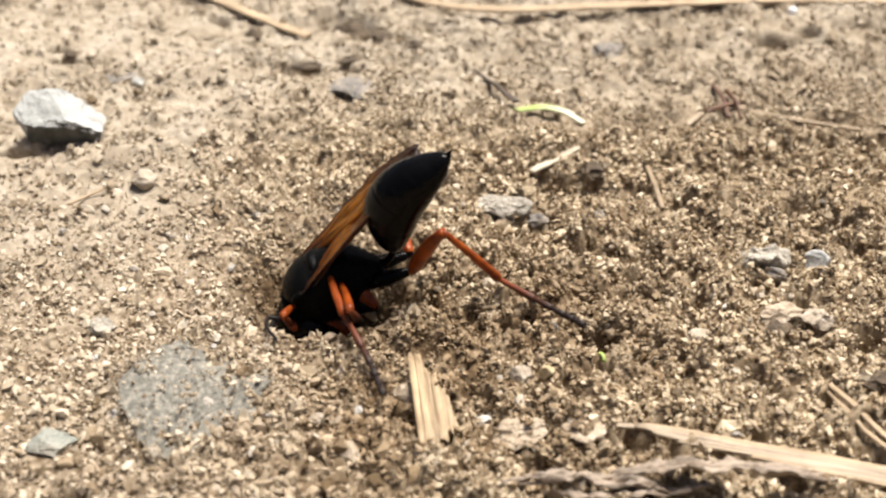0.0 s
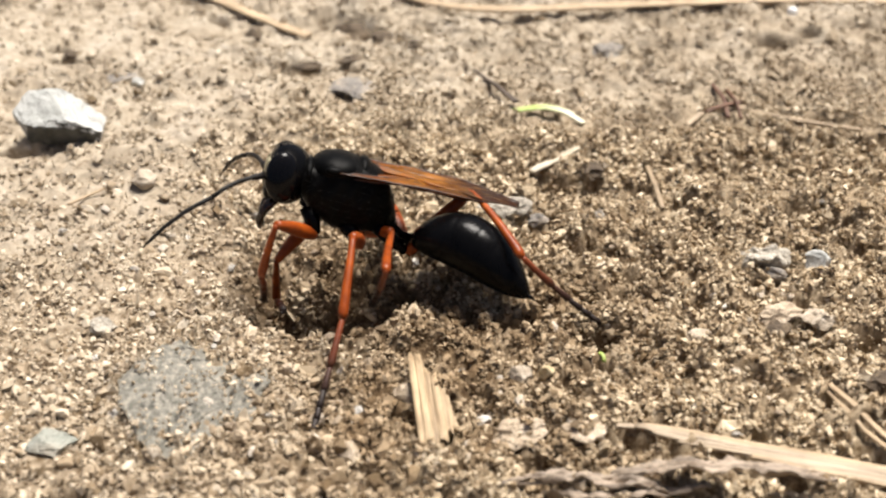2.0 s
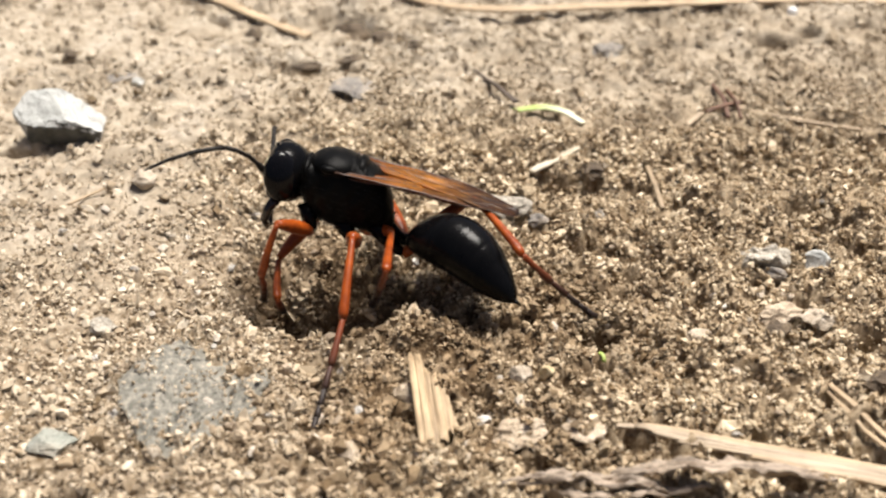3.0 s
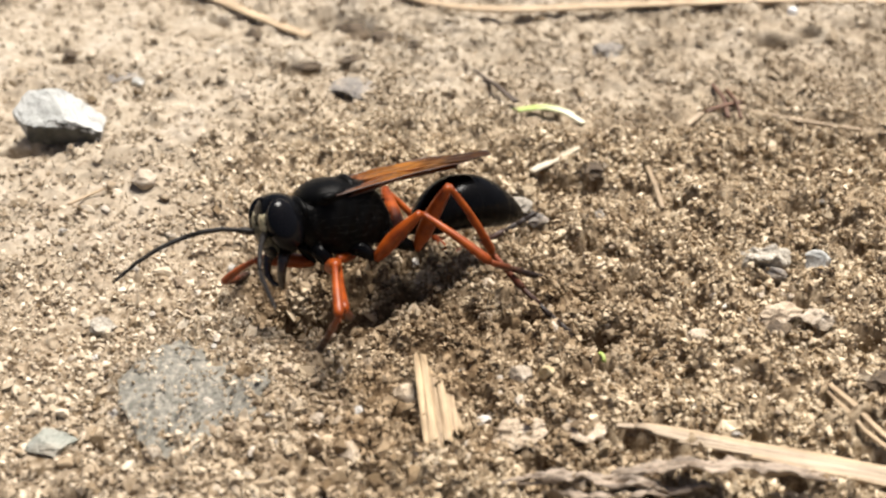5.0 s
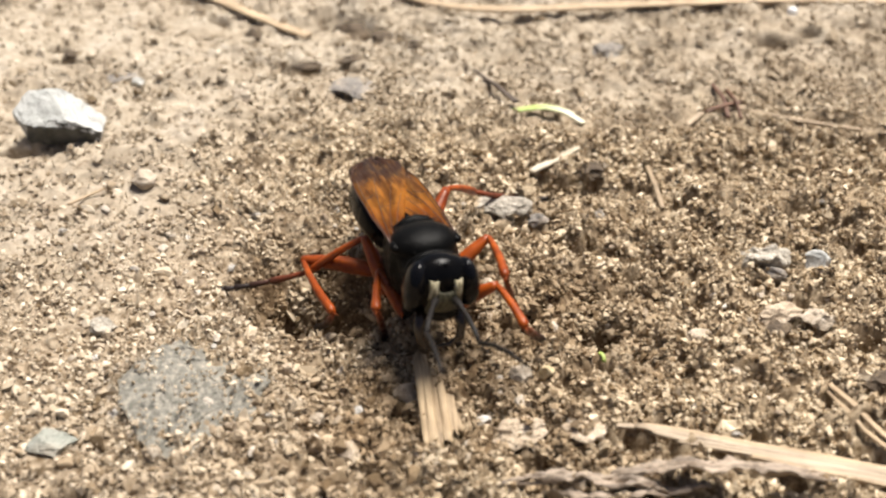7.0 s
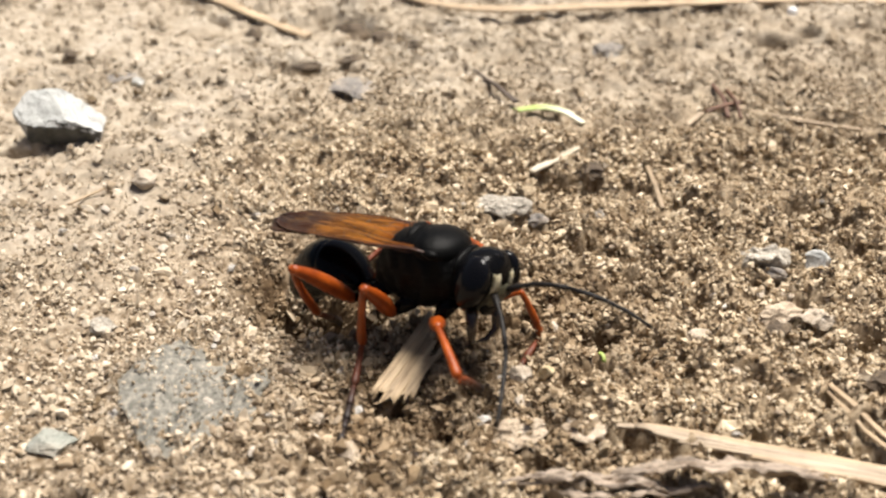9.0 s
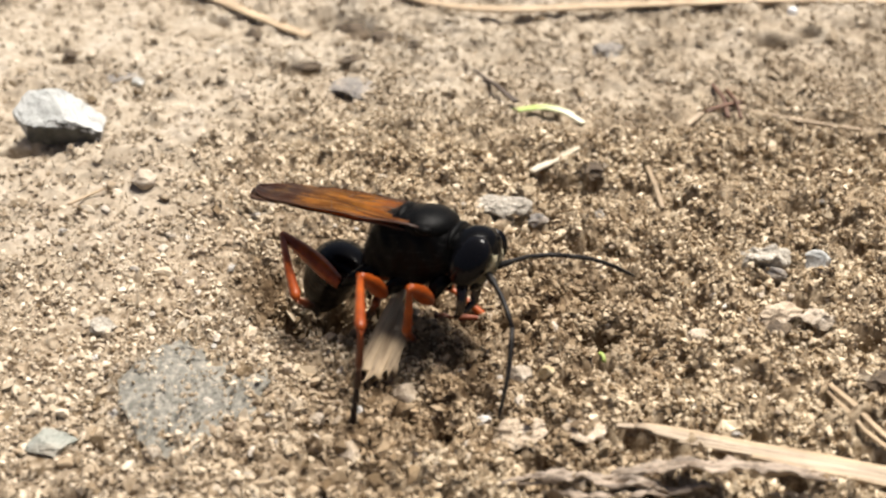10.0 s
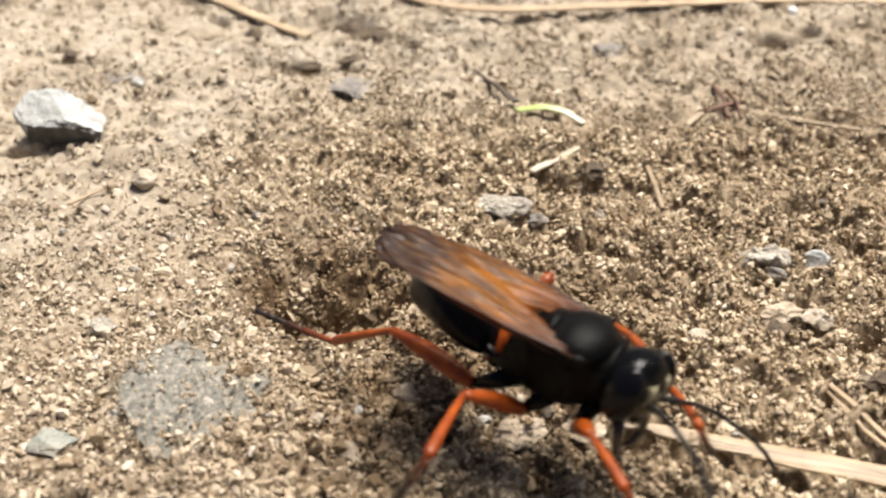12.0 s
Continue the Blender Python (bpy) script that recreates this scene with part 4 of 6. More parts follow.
def wing_shape(length, width, seed):
    """A thin wing lying back from its hinge (towards -x), leading edge towards +y."""
    nu, nv = 40, 12
    verts, faces = [], []
    for layer in (0, 1):
        for i in range(nu + 1):
            u = i / nu
            half = 0.5 * width * (0.14 + 0.86 * math.sin(math.pi / 2 * min(1, u * 0.95)))
            mid = 0.3 + 0.45 * math.sin(math.pi * min(1, u * 0.9)) - half
            if u > 0.66:
                half *= max(0.10, max(0, 1 - ((u - 0.66) / 0.342) ** 2.3) ** 0.5)
                mid -= 0.9 * (u - 0.66)
            lead, trail = mid + half, mid - half
            for j in range(nv + 1):
                v = j / nv
                y = lead + (trail - lead) * v
                fold = 0.2 * math.sin(v * 17 + u * 2.6 + seed) * math.sin(math.pi * v) * (0.5 + 0.5 * u) + 0.22 * noise.noise((u * 5, v * 3, seed * 7))
                z = fold - 0.35 * v * v + 0.35 * math.sin(math.pi * u) - layer * 0.035
                verts.append((-u * length, y, z))
    a = (nu + 1) * (nv + 1)
    for i in range(nu):
        for j in range(nv):
            k = i * (nv + 1) + j
            faces.append((k, k + 1, k + nv + 2, k + nv + 1))
            faces.append((a + k, a + k + nv + 1, a + k + nv + 2, a + k + 1))
    for i in range(nu):
        for j0 in (0, nv):
            k = i * (nv + 1) + j0
            q = (k, k + nv + 1, a + k + nv + 1, a + k)
            faces.append(q if j0 == 0 else tuple(reversed(q)))
    for i0 in (0, nu):
        for j in range(nv):
            k = i0 * (nv + 1) + j
            q = (k, a + k, a + k + 1, k + 1)
            faces.append(q if i0 == 0 else tuple(reversed(q)))
    top = [verts[i * (nv + 1):(i + 1) * (nv + 1)] for i in range(nu + 1)]
    veins = []
    for v0, v1, u0, u1, r in ((0.0, 0.0, 0, 0.97, 0.085), (0.06, 0.10, 0.02, 0.72, 0.06), (0.25, 0.42, 0.03, 0.70, 0.055), (0.45, 0.72, 0.05, 0.62, 0.05), (0.7, 0.9, 0.08, 0.5, 0.045),
                              (0.10, 0.42, 0.48, 0.52, 0.04), (0.30, 0.62, 0.36, 0.40, 0.04), (0.10, 0.30, 0.66, 0.70, 0.04)):
        pts = []
        for k in range(13):
            f = k / 12
            u, v = (u0 + (u1 - u0) * f) * nu, (v0 + (v1 - v0) * f) * nv
            i, j = min(int(u), nu - 1), min(int(v), nv - 1)
            p = Vector(top[i][j]).lerp(Vector(top[i + 1][j]), u - i)
            q = Vector(top[i][j + 1]).lerp(Vector(top[i + 1][j + 1]), u - i)
            pts.append(p.lerp(q, v - j))
        veins.append(tube(pts, [r * (1 - 0.5 * k / 12) for k in range(13)], 6))
    return (verts, faces), veins


def limb_shape(length, r, kind):
    """A leg segment along +x from its upper joint."""
    k = 14
    pts = [(length * i / k, 0, 0.10 * length * 0.25 * math.sin(math.pi * i / k)) for i in range(k + 1)]
    if kind == "femur":
        rad = [r * (0.34 + 0.80 * math.sin(math.pi * (0.10 + 0.82 * (i / k) ** 0.75)) ** 0.9) for i in range(k + 1)]
    else:
        rad = [r * (0.60 + 0.46 * (i / k) ** 0.9 if i < k else 0.7) for i in range(k + 1)]
        rad[0] = r * 0.5
    body = tube(pts, rad, 12, 0.9)
    spines = []
    if kind == "tibia":
        for i, s in ((5, 1), (7, -1), (9, 1), (11, -1), (13, 1), (13, -1), (14, 0.2)):
            p = Vector(pts[min(i, k)])
            spines.append(tube([p, p + Vector((0.55, 0.30 * s, -0.28))], [0.055, 0.012], 5))
    return join(body, *spines)


def tarsus_shape(length):
    """Five joints ending in two claws, with spines at each joint."""
    shapes, x = [], 0.0
    for share, r in ((0.42, 0.31), (0.2, 0.29), (0.15, 0.28), (0.1, 0.28), (0.13, 0.3)):
        l = length * share
        bend = lambda q: -0.012 * q * (length - q)
        shapes.append(tube([(x + l * f, 0, bend(x + l * f)) for f in (0, 0.06, 0.5, 0.9, 1.0)], [r * 0.6, r * 0.8, r * 0.85, r * 1.15, r * 0.7], 8))
        for s in (1, -1):
            p = Vector((x + l * 0.93, 0.05 * s, bend(x + l)))
            shapes.append(tube([p, p + Vector((0.5, 0.42 * s, -0.12))], [0.05, 0.01], 4))
            for g in (0.25, 0.55, 0.75):
                p = Vector((x + l * g, 0.05 * s, bend(x + l * g)))
                shapes.append(tube([p, p + Vector((0.4, 0.34 * s, -0.15))], [0.04, 0.01], 4))
        x += l
    for s in (1, -1):
        shapes.append(tube([(length, 0.05 * s, 0), (length + 0.25, 0.2 * s, 0.05), (length + 0.42, 0.3 * s, -0.15)], [0.06, 0.05, 0.012], 5))
    return join(*shapes)


def face_sheet(inner, outer, low, high, thick, notch):
    """A pad of short hair that follows the front of the head, between two heights and two widths."""
    nu, nv = 12, 12
    verts, faces = [], []
    for layer in (1, -1):
        for i in range(nu + 1):
            z = low + (high - low) * i / nu
            for j in range(nv + 1):
                f = j / nv
                y = inner + (outer - inner) * f + 0.06 * noise.noise((i * 0.7, j * 0.5, thick * 40))
                zz = z + notch * math.cos(math.pi * f * 2) * (i / nu) + 0.08 * noise.noise((j * 0.6, i * 0.4, 3.0))
                half = 2.3 if zz > 0 else 2.85
                bulge = math.sqrt(max(0.05, 1 - (y / 2.7) ** 2 - (zz / half) ** 2))
                rim = min(1, 4 * min(i, nu - i) / nu, 4 * min(j, nv - j) / nv)
                verts.append((1.8 + 1.75 * bulge * (1 - 0.15 * (y / 2.7) ** 2) + layer * 0.06 + thick * rim * (layer > 0), y, zz))
    a = (nu + 1) * (nv + 1)
    for i in range(nu):
        for j in range(nv):
            k = i * (nv + 1) + j
            faces.append((k, k + 1, k + nv + 2, k + nv + 1))
            faces.append((a + k, a + k + nv + 1, a + k + nv + 2, a + k + 1))
    ring = [j for j in range(nv + 1)] + [i * (nv + 1) + nv for i in range(1, nu + 1)] + [nu * (nv + 1) + j for j in range(nv - 1, -1, -1)] + [i * (nv + 1) for i in range(nu - 1, 0, -1)]
    for p, q in zip(ring, ring[1:] + ring[:1]):
        faces.append((p, a + p, a + q, q))
    return verts, faces


def head_shape():
    """A broad, full head: flat face in front, hollow behind, longer below the eyes."""
    verts, faces = ball(1, 1, 1, 4)
    out = []
    for x, y, z in verts:
        fx = 1.75 if x > 0 else 2.4
        zz = 2.3 * z if z > 0 else 2.85 * z
        taper = 1 - 0.30 * max(0, -z) ** 1.5
        dent = 0.12 * math.exp(-((y / 0.25) ** 2 + ((z - 0.1) / 0.35) ** 2)) if x > 0 else 0
        out.append((1.8 + fx * x * (1 - 0.15 * y * y) - dent, 2.7 * y * taper, zz))
    return out, faces


def mirrored(shape):
    return [(x, -y, z) for x, y, z in shape[0]], [tuple(reversed(f)) for f in shape[1]]


def build_wasp():
    def part(name, shape, material, parent, label="", size=(K, K, K)):
        ob = mesh_object(name, *moved(shape, scale=size), material)
        ob.parent = parent
        return tagged(ob, label) if label else ob

    big = (1.04 * K, 1.08 * K, 1.10 * K)
    one = (1, 1, 1)
    wasp = new("wasp")
    tagged(wasp, "black digging wasp with orange legs and amber wings", "wasp")
    P = {}
    th = thorax_shape()
    broad = (K, 1.15 * K, K)
    thorax = part("thorax", th, CHITIN_DULL, wasp, "dull black hairy thorax", broad)
    spots = []
    for p in thorax.data.polygons:
        c = Vector(p.center) / (MM * K)
        c.y /= 1.15
        if len(p.vertices) == 4 and (c.x < -0.5 or c.x > 3.0 or c.z < 0.6):
            spots.append((c, Vector(p.normal)))
    part("hair", hair_shape(3, 1500, spots, 0.6), HAIR, thorax, "", broad)
    # plates of the back: collar, shield and the little shield behind it
    part("collar", moved(ball(0.62, 1.95, 1.3, 3), 3.7, 0, 1.35), CHITIN_DULL, thorax, "", broad)
    part("back_shield", moved(ball(2.5, 2.5, 1.5, 4), 1.1, 0, 2.05), CHITIN_DULL, thorax, "", broad)
    part("rear_shield", moved(ball(0.75, 1.6, 1.2, 3), -1.15, 0, 2.2), CHITIN_DULL, thorax, "", broad)
    for s in (1, -1):
        part("wing_cap", moved(ball(0.8, 0.4, 0.4, 2), 1.6, 2.3 * s, 2.3), CHITIN_DULL, thorax, "", broad)
    head = part("head", head_shape(), CHITIN, wasp, "broad glossy black head", big)
    P["head"] = head
    for s in (1, -1):
        part("compound_eye", moved(ball(1.5, 0.9, 2.1, 4), 1.95, 2.02 * s, -0.05, 6 * s, 0, 10 * s), EYE_MAT, head, "glossy black compound eye", big)
        patch = face_sheet(0.62, 1.28, -0.35, 1.12, 0.16, 0.05)
        patch = patch if s > 0 else mirrored(patch)
        part("face_hair", patch, FACE_HAIR, head, "pale golden face hair patch", big)
        jaw = tube([(2.3, 1.3 * s, -2.0), (3.1, 1.7 * s, -3.0), (3.5, 1.6 * s, -4.0), (3.4, 0.9 * s, -4.8), (3.1, -0.1 * s, -5.0)], [0.5, 0.42, 0.34, 0.24, 0.06], 10)
        part("mandible", jaw, JAW, head, "", big)
    part("face", face_sheet(-1.3, 1.3, -2.2, 0.35, 0.22, 0.12), FACE, head, "dull olive hairy face", big)
    part("clypeus", moved(ball(0.5, 1.2, 0.85, 3), 3.1, 0, -1.75), CHITIN, head, "", big)
    for k, s in enumerate((0.45, -0.45, 0.0)):
        part("simple_eye", moved(ball(0.16, 0.16, 0.16, 2), 2.1 + (0.45 if s == 0 else 0.1), s, 2.12), EYE_MAT, head, "", big)
    gaster = part("gaster", gaster_shape(), CHITIN, wasp, "glossy black pear-shaped abdomen")
    P["gaster"] = gaster
    part("waist_stalk", tube([(0.5, 0, 0.1), (-0.4, 0, -0.35), (-1.3, 0, -0.55), (-2.2, 0, -0.4), (-3.0, 0, -0.15)], [0.6, 0.42, 0.36, 0.42, 0.8], 14), CHITIN, gaster)
    part("sting_tip", tube([(-14.1, 0, -0.22), (-14.8, 0, -0.3), (-15.2, 0, -0.36)], [0.28, 0.16, 0.03], 8), CHITIN, gaster)
    for s, side in ((1, "left"), (-1, "right")):
        fore, fv = wing_shape(17.6, 5.7, 1.0 + s)
        hindw, hv = wing_shape(12.5, 4.2, 2.5 + s)
        if s < 0:
            fore, hindw = mirrored(fore), mirrored(hindw)
            fv, hv = [mirrored(q) for q in fv], [mirrored(q) for q in hv]
        w = part("forewing", fore, WING, wasp, "amber wing with a smoky dark tip")
        for q in fv:
            part("wing_vein", q, VEIN, w)
        P["forewing", s] = w
        w = part("hindwing", hindw, WING, wasp, "amber hind wing")
        for q in hv[:5]:
            part("wing_vein", q, VEIN, w)
        P["hindwing", s] = w
        for leg in ("fore", "mid", "hind"):
            f, t, a = LENGTHS[leg]
            rf, rt = THICK[leg]
            c, h = Vector(COXA[leg]), Vector(HIP[leg])
            c.y *= s
            h.y *= s
            part("coxa", tube([c, c.lerp(h, 0.5) + Vector((0, 0.15 * s, 0)), h, h + (h - c) * 0.06], [0.85, 0.72, 0.45, 0.3], 12), CHITIN, wasp, "black hip joint")
            P[leg, s, 0] = part("femur", limb_shape(f, rf, "femur"), LEG, wasp, "orange thigh", one)
            part("trochanter", tube([(-0.1, 0, 0), (0.35, 0, 0.02), (0.16 * f, 0, 0.04), (0.22 * f, 0, 0.05)], [rf * 0.5, rf * 0.72, rf * 0.86, rf * 0.6], 10), CHITIN, P[leg, s, 0], "black first joint", one)
            P[leg, s, 1] = part("tibia", limb_shape(t, rt, "tibia"), LEG, wasp, "orange shin with spines", one)
            P[leg, s, 2] = part("tarsus", tarsus_shape(a), TARSUS, wasp, "thin dark brown foot", one)
        la, lb = FEELER_LENGTHS
        first = tube([(0, 0, 0), (0.9, 0, 0.12), (1.5, 0, 0.25), (1.7, 0, 0.28), (3.0, 0, 0.42), (4.5, 0, 0.3), (la, 0, 0)], [0.27, 0.31, 0.28, 0.19, 0.2, 0.2, 0.2], 8)
        second = tube([(0, 0, 0), (1.2, 0, 0.22), (2.6, 0, 0.38), (4.6, 0, 0.34), (6.2, 0, 0.1), (lb, 0, 0)], [0.2, 0.2, 0.19, 0.17, 0.14, 0.06], 8)
        P["feeler", s, 0] = part("antenna_base", first, ANTENNA, wasp, "thin black antenna", one)
        P["feeler", s, 1] = part("antenna_tip", second, ANTENNA, wasp, "", one)
    return wasp, P


wasp, PARTS = build_wasp()

# ---- what moves ----
# Every beat holds, in millimetres and degrees: the thorax in the world; the head's and the abdomen's turn on it;
# the wings' lift and spread; and, in the world, knee, ankle and toe of each leg and middle and end of each antenna.
BEATS = []
LEGS = [(leg, s) for s in (1, -1) for leg in ("fore", "mid", "hind")]


def beat(t, body, head, gaster, wings, left_fore, left_mid, left_hind, right_fore, right_mid, right_hind, left_antenna, right_antenna):
    q = pose(0, 0, 0, *body[3:]).to_quaternion()
    hq = pose(0, 0, 0, *head).to_quaternion()
    gq = pose(0, 0, 0, *gaster).to_quaternion()
    if BEATS:
        q.make_compatible(Quaternion(BEATS[-1][1][3:7]))
        hq.make_compatible(Quaternion(BEATS[-1][1][7:11]))
        gq.make_compatible(Quaternion(BEATS[-1][1][11:15]))
    BEATS.append((t, [*body[:3], *q, *hq, *gq, *wings, *left_fore, *left_mid, *left_hind, *right_fore, *right_mid, *right_hind, *left_antenna, *right_antenna]))


def glide(times, rows, at):
    """Smooth values between the rows with no overshoot (monotone cubic)."""
    x, y = np.array(times, float), np.array(rows, float)
    h = np.diff(x)[:, None]
    d = np.diff(y, axis=0) / h
    m = np.zeros_like(y)
    same = d[:-1] * d[1:] > 0
    w1, w2 = 2 * h[1:] + h[:-1], h[1:] + 2 * h[:-1]
    with np.errstate(divide="ignore", invalid="ignore"):
        m[1:-1] = np.where(same, (w1 + w2) / (w1 / d[:-1] + w2 / d[1:]), 0)
    m[0], m[-1] = d[0], d[-1]
    out = []
    for t in at:
        k = int(np.clip(np.searchsorted(x, t, side="right") - 1, 0, len(x) - 2))
        s = (t - x[k]) / h[k, 0]
        out.append((1 + 2 * s) * (1 - s) ** 2 * y[k] + s * (1 - s) ** 2 * h[k, 0] * m[k] + s * s * (3 - 2 * s) * y[k + 1] + s * s * (s - 1) * h[k, 0] * m[k + 1])
    return out


def limb_pose(a, d, rest):
    """The pose of a segment from a along d, turned as little as can be from its way of rest."""
    q = rest.to_track_quat("X", "Z")
    return Matrix.Translation(a * MM) @ (rest.rotation_difference(d) @ q).to_matrix().to_4x4()


def motions():
    times = [b[0] for b in BEATS]
    at = sorted(set(round(k * 0.1, 2) for k in range(121)) | set(times))
    rows = {key: [] for key in PARTS}
    body_rows = []
    for t, v in zip(at, glide(times, [b[1] for b in BEATS], at)):
        v = [float(q) for q in v]
        body = Matrix.Translation(Vector(v[0:3])) @ Quaternion(v[3:7]).normalized().to_matrix().to_4x4()
        inv = body.inverted()
        hm = Matrix.Translation(NECK) @ Quaternion(v[7:11]).normalized().to_matrix().to_4x4()
        gm = Matrix.Translation(WAIST) @ Quaternion(v[11:15]).normalized().to_matrix().to_4x4()
        body_rows.append((t, metres(body)))
        rows["head"].append((t, metres(hm)))
        rows["gaster"].append((t, metres(gm)))
        for s in (1, -1):
            x, y, z = HINGE
            rows["forewing", s].append((t, metres(pose(x, y * s, z + (0.2 if s < 0 else 0), -2 if s > 0 else 5, v[15] - (0 if s > 0 else 0.6), (v[16] - (2.0 if s > 0 else 1.0)) * -s))))
            rows["hindwing", s].append((t, metres(pose(x - 1.6, (y - 0.3) * s, z - 0.4 + (0.1 if s < 0 else 0), -2 if s > 0 else 4, v[15] + (0.8 if s > 0 else -1.0), (v[16] - 1.0) * -s))))
        for i, (leg, s) in enumerate(LEGS):
            p = [inv @ Vector(v[17 + i * 9 + j * 3:20 + i * 9 + j * 3]) for j in range(3)]
            a = Vector(HIP[leg])
            a.y *= s
            for j in range(3):
                d = (p[j] - a).normalized()
                rest = Vector(({"fore": 0.5, "mid": 0.1, "hind": -0.5}[leg], 0.7 * s, (0.1, -0.8, -0.6)[j])).normalized()
                rows[leg, s, j].append((t, limb_pose(a, d, rest)))
                a = a + d * LENGTHS[leg][j]
        for i, s in enumerate((1, -1)):
            a = hm @ Vector((FEELER[0], FEELER[1] * s, FEELER[2]))
            for j in range(2):
                d = (inv @ Vector(v[71 + i * 6 + j * 3:74 + i * 6 + j * 3]) - a).normalized()
                rows["feeler", s, j].append((t, limb_pose(a, d, Vector((0.8, 0.4 * s, -0.1 - 0.3 * j)).normalized())))
                a = a + d * FEELER_LENGTHS[j]
    walk(wasp, body_rows)
    for key, r in rows.items():
        walk(PARTS[key], r)
    walk(splinter, SPLINTER_ROWS)
    walk(leaf, LEAF_ROWS)
    start = kicked_pebble.matrix_world.copy()
    end = pose(8.2 * MM, -22.3 * MM, (z_at(8.2, -22.3) + 0.45) * MM, 15, 0, 60)
    walk(kicked_pebble, [(0, start), (10.3, start), (10.55, end), (12, end)])


def metres(m):
    out = m.copy()
    out.translation = m.translation * MM
    return out


def lie(x, y, z, rx, ry, rz):
    return pose(x * MM, y * MM, z * MM, rx, ry, rz)


beat(0, (-10.2, -5.1, 0, 4.8, 49.1, 189.1), (0, 58, 0), (0, 16.2, -14.1), (-0.2, 0),
     (-12.8, -6, -1.7, -13.6, -10.5, 0.4, -13.4, -6.4, -4.7), (-10.1, -5.3, 2, -8.2, -12, 1.6, -4.6, -20.9, 0.8), (-0, -9.1, 8.1, 4.9, -6.7, 1.5, 11.7, -13.4, 1.7),
     (-13.9, -3.7, -3.8, -13.1, -8.4, -2.5, -12.8, -4.1, -7.3), (-9, -6.7, 1.2, -7.6, -13.3, 3.2, -7.3, -6.4, -3.5), (-5, 4.6, 1.4, -3.2, -2.7, 5.6, -4.5, 3.8, -1.3),
     (-15.3, -9.1, -0.7, -14, -14.4, 1.7), (-14.9, -8.8, -1.5, -13.6, -14.2, 0.9))
beat(0.2, (-9, -9.2, 6.4, 39.8, 36.7, 168.9), (0, 35, -3.8), (0, 9.2, -11.5), (2.2, 0),
     (-13.5, -11, 7.1, -14, -10.9, 2.2, -14.3, -6.6, -2.7), (-10, -15.7, 11, -9.5, -22.4, 9.2, -10.7, -23.6, -0.2), (1.3, -15, 13.9, 4.6, -12.3, 6.5, 12, -13, 0.5),
     (-13.5, -10.9, 2.2, -14.1, -7.8, -1.7, -14.4, -3.2, -6.3), (-8.5, -6.8, 1.2, -7.8, -13.5, 3.1, -8.3, -6.5, -3.4), (-3, -5.5, 9.7, -2.2, -0.4, 2.8, -1.3, 7.5, -2.5),
     (-14.4, -14, 3.1, -13.1, -19.3, 5.6), (-14.1, -13.2, 1.9, -12.9, -18.5, 4.4))
beat(0.5, (-8.0, -6.1, 7.1, 27.1, 1.7, 201), (0, 37.7, 8.8), (0, 5.3, 3.9), (3.2, 0),
     (-12.1, -8.1, 8.1, -14.6, -8.6, 3.8, -15.4, -4.9, -1.5), (-9.2, -10.7, 8.7, -9.3, -16.2, 4.3, -10.3, -24.4, -0.6), (2.9, -0.8, 4.8, 5.1, -9, 3.7, 13.1, -11.3, -0.8),
     (-14.4, -10, 3.3, -14, -7.5, -1.1, -13.8, -2.8, -5.6), (-7.4, -10.4, 5, -6.8, -17.3, 5.7, -7, -10.4, -0.9), (1.6, 2, 2.8, 4.2, 9.4, -0.8, 3.9, 1, 3.6),
     (-13.9, -14.8, 8.3, -12.6, -20.5, 9.8), (-13.6, -14.1, 6.6, -12, -19.5, 8.5))
beat(1, (-8.0, -6, 7.2, 26.8, -0.5, 204.5), (0, 38.5, 9), (0, 5.1, 11.3), (5.4, 0),
     (-12.1, -8.1, 8.1, -14.6, -8.7, 3.8, -15.4, -4.9, -1.4), (-9.3, -10.4, 8.4, -9.4, -15.7, 3.9, -10.3, -24.2, -0.4), (2.9, -0.3, 4.5, 5.1, -8.6, 3.4, 13.1, -10.9, -1.1),
     (-14.3, -10.2, 3.5, -14, -7.7, -0.9, -13.8, -3.1, -5.4), (-7.4, -10.3, 5, -6.8, -17.2, 5.7, -7, -10.3, -1), (1.6, 2.3, 2.6, 4.3, 9.6, -0.9, 3.9, 1.2, 3.5),
     (-13.8, -15.1, 8.5, -12.6, -20.7, 10), (-13.6, -14.4, 6.8, -12, -19.8, 8.8))
beat(1.3, (-7.9, -5.9, 7.2, 26.7, -0.8, 203.8), (0, 38.4, 10.1), (0, 5.2, 11.5), (5.7, 0),
     (-12.1, -8, 8.1, -14.6, -8.7, 3.8, -15.4, -4.9, -1.4), (-9.2, -10.5, 8.5, -9.3, -15.8, 4, -10.3, -24.3, -0.5), (2.9, -0.3, 4.5, 5.1, -8.5, 3.4, 13.1, -10.8, -1.2),
     (-14.4, -10, 3.3, -14, -7.6, -1, -13.8, -2.9, -5.6), (-7.4, -10.2, 4.9, -6.8, -17.2, 5.6, -7, -10.2, -1), (1.6, 2.3, 2.6, 4.4, 9.7, -0.9, 3.9, 1.3, 3.5),
     (-14.4, -13.8, 10.2, -13.8, -19.5, 11.9), (-13.6, -14.3, 6.8, -12, -19.7, 8.7))
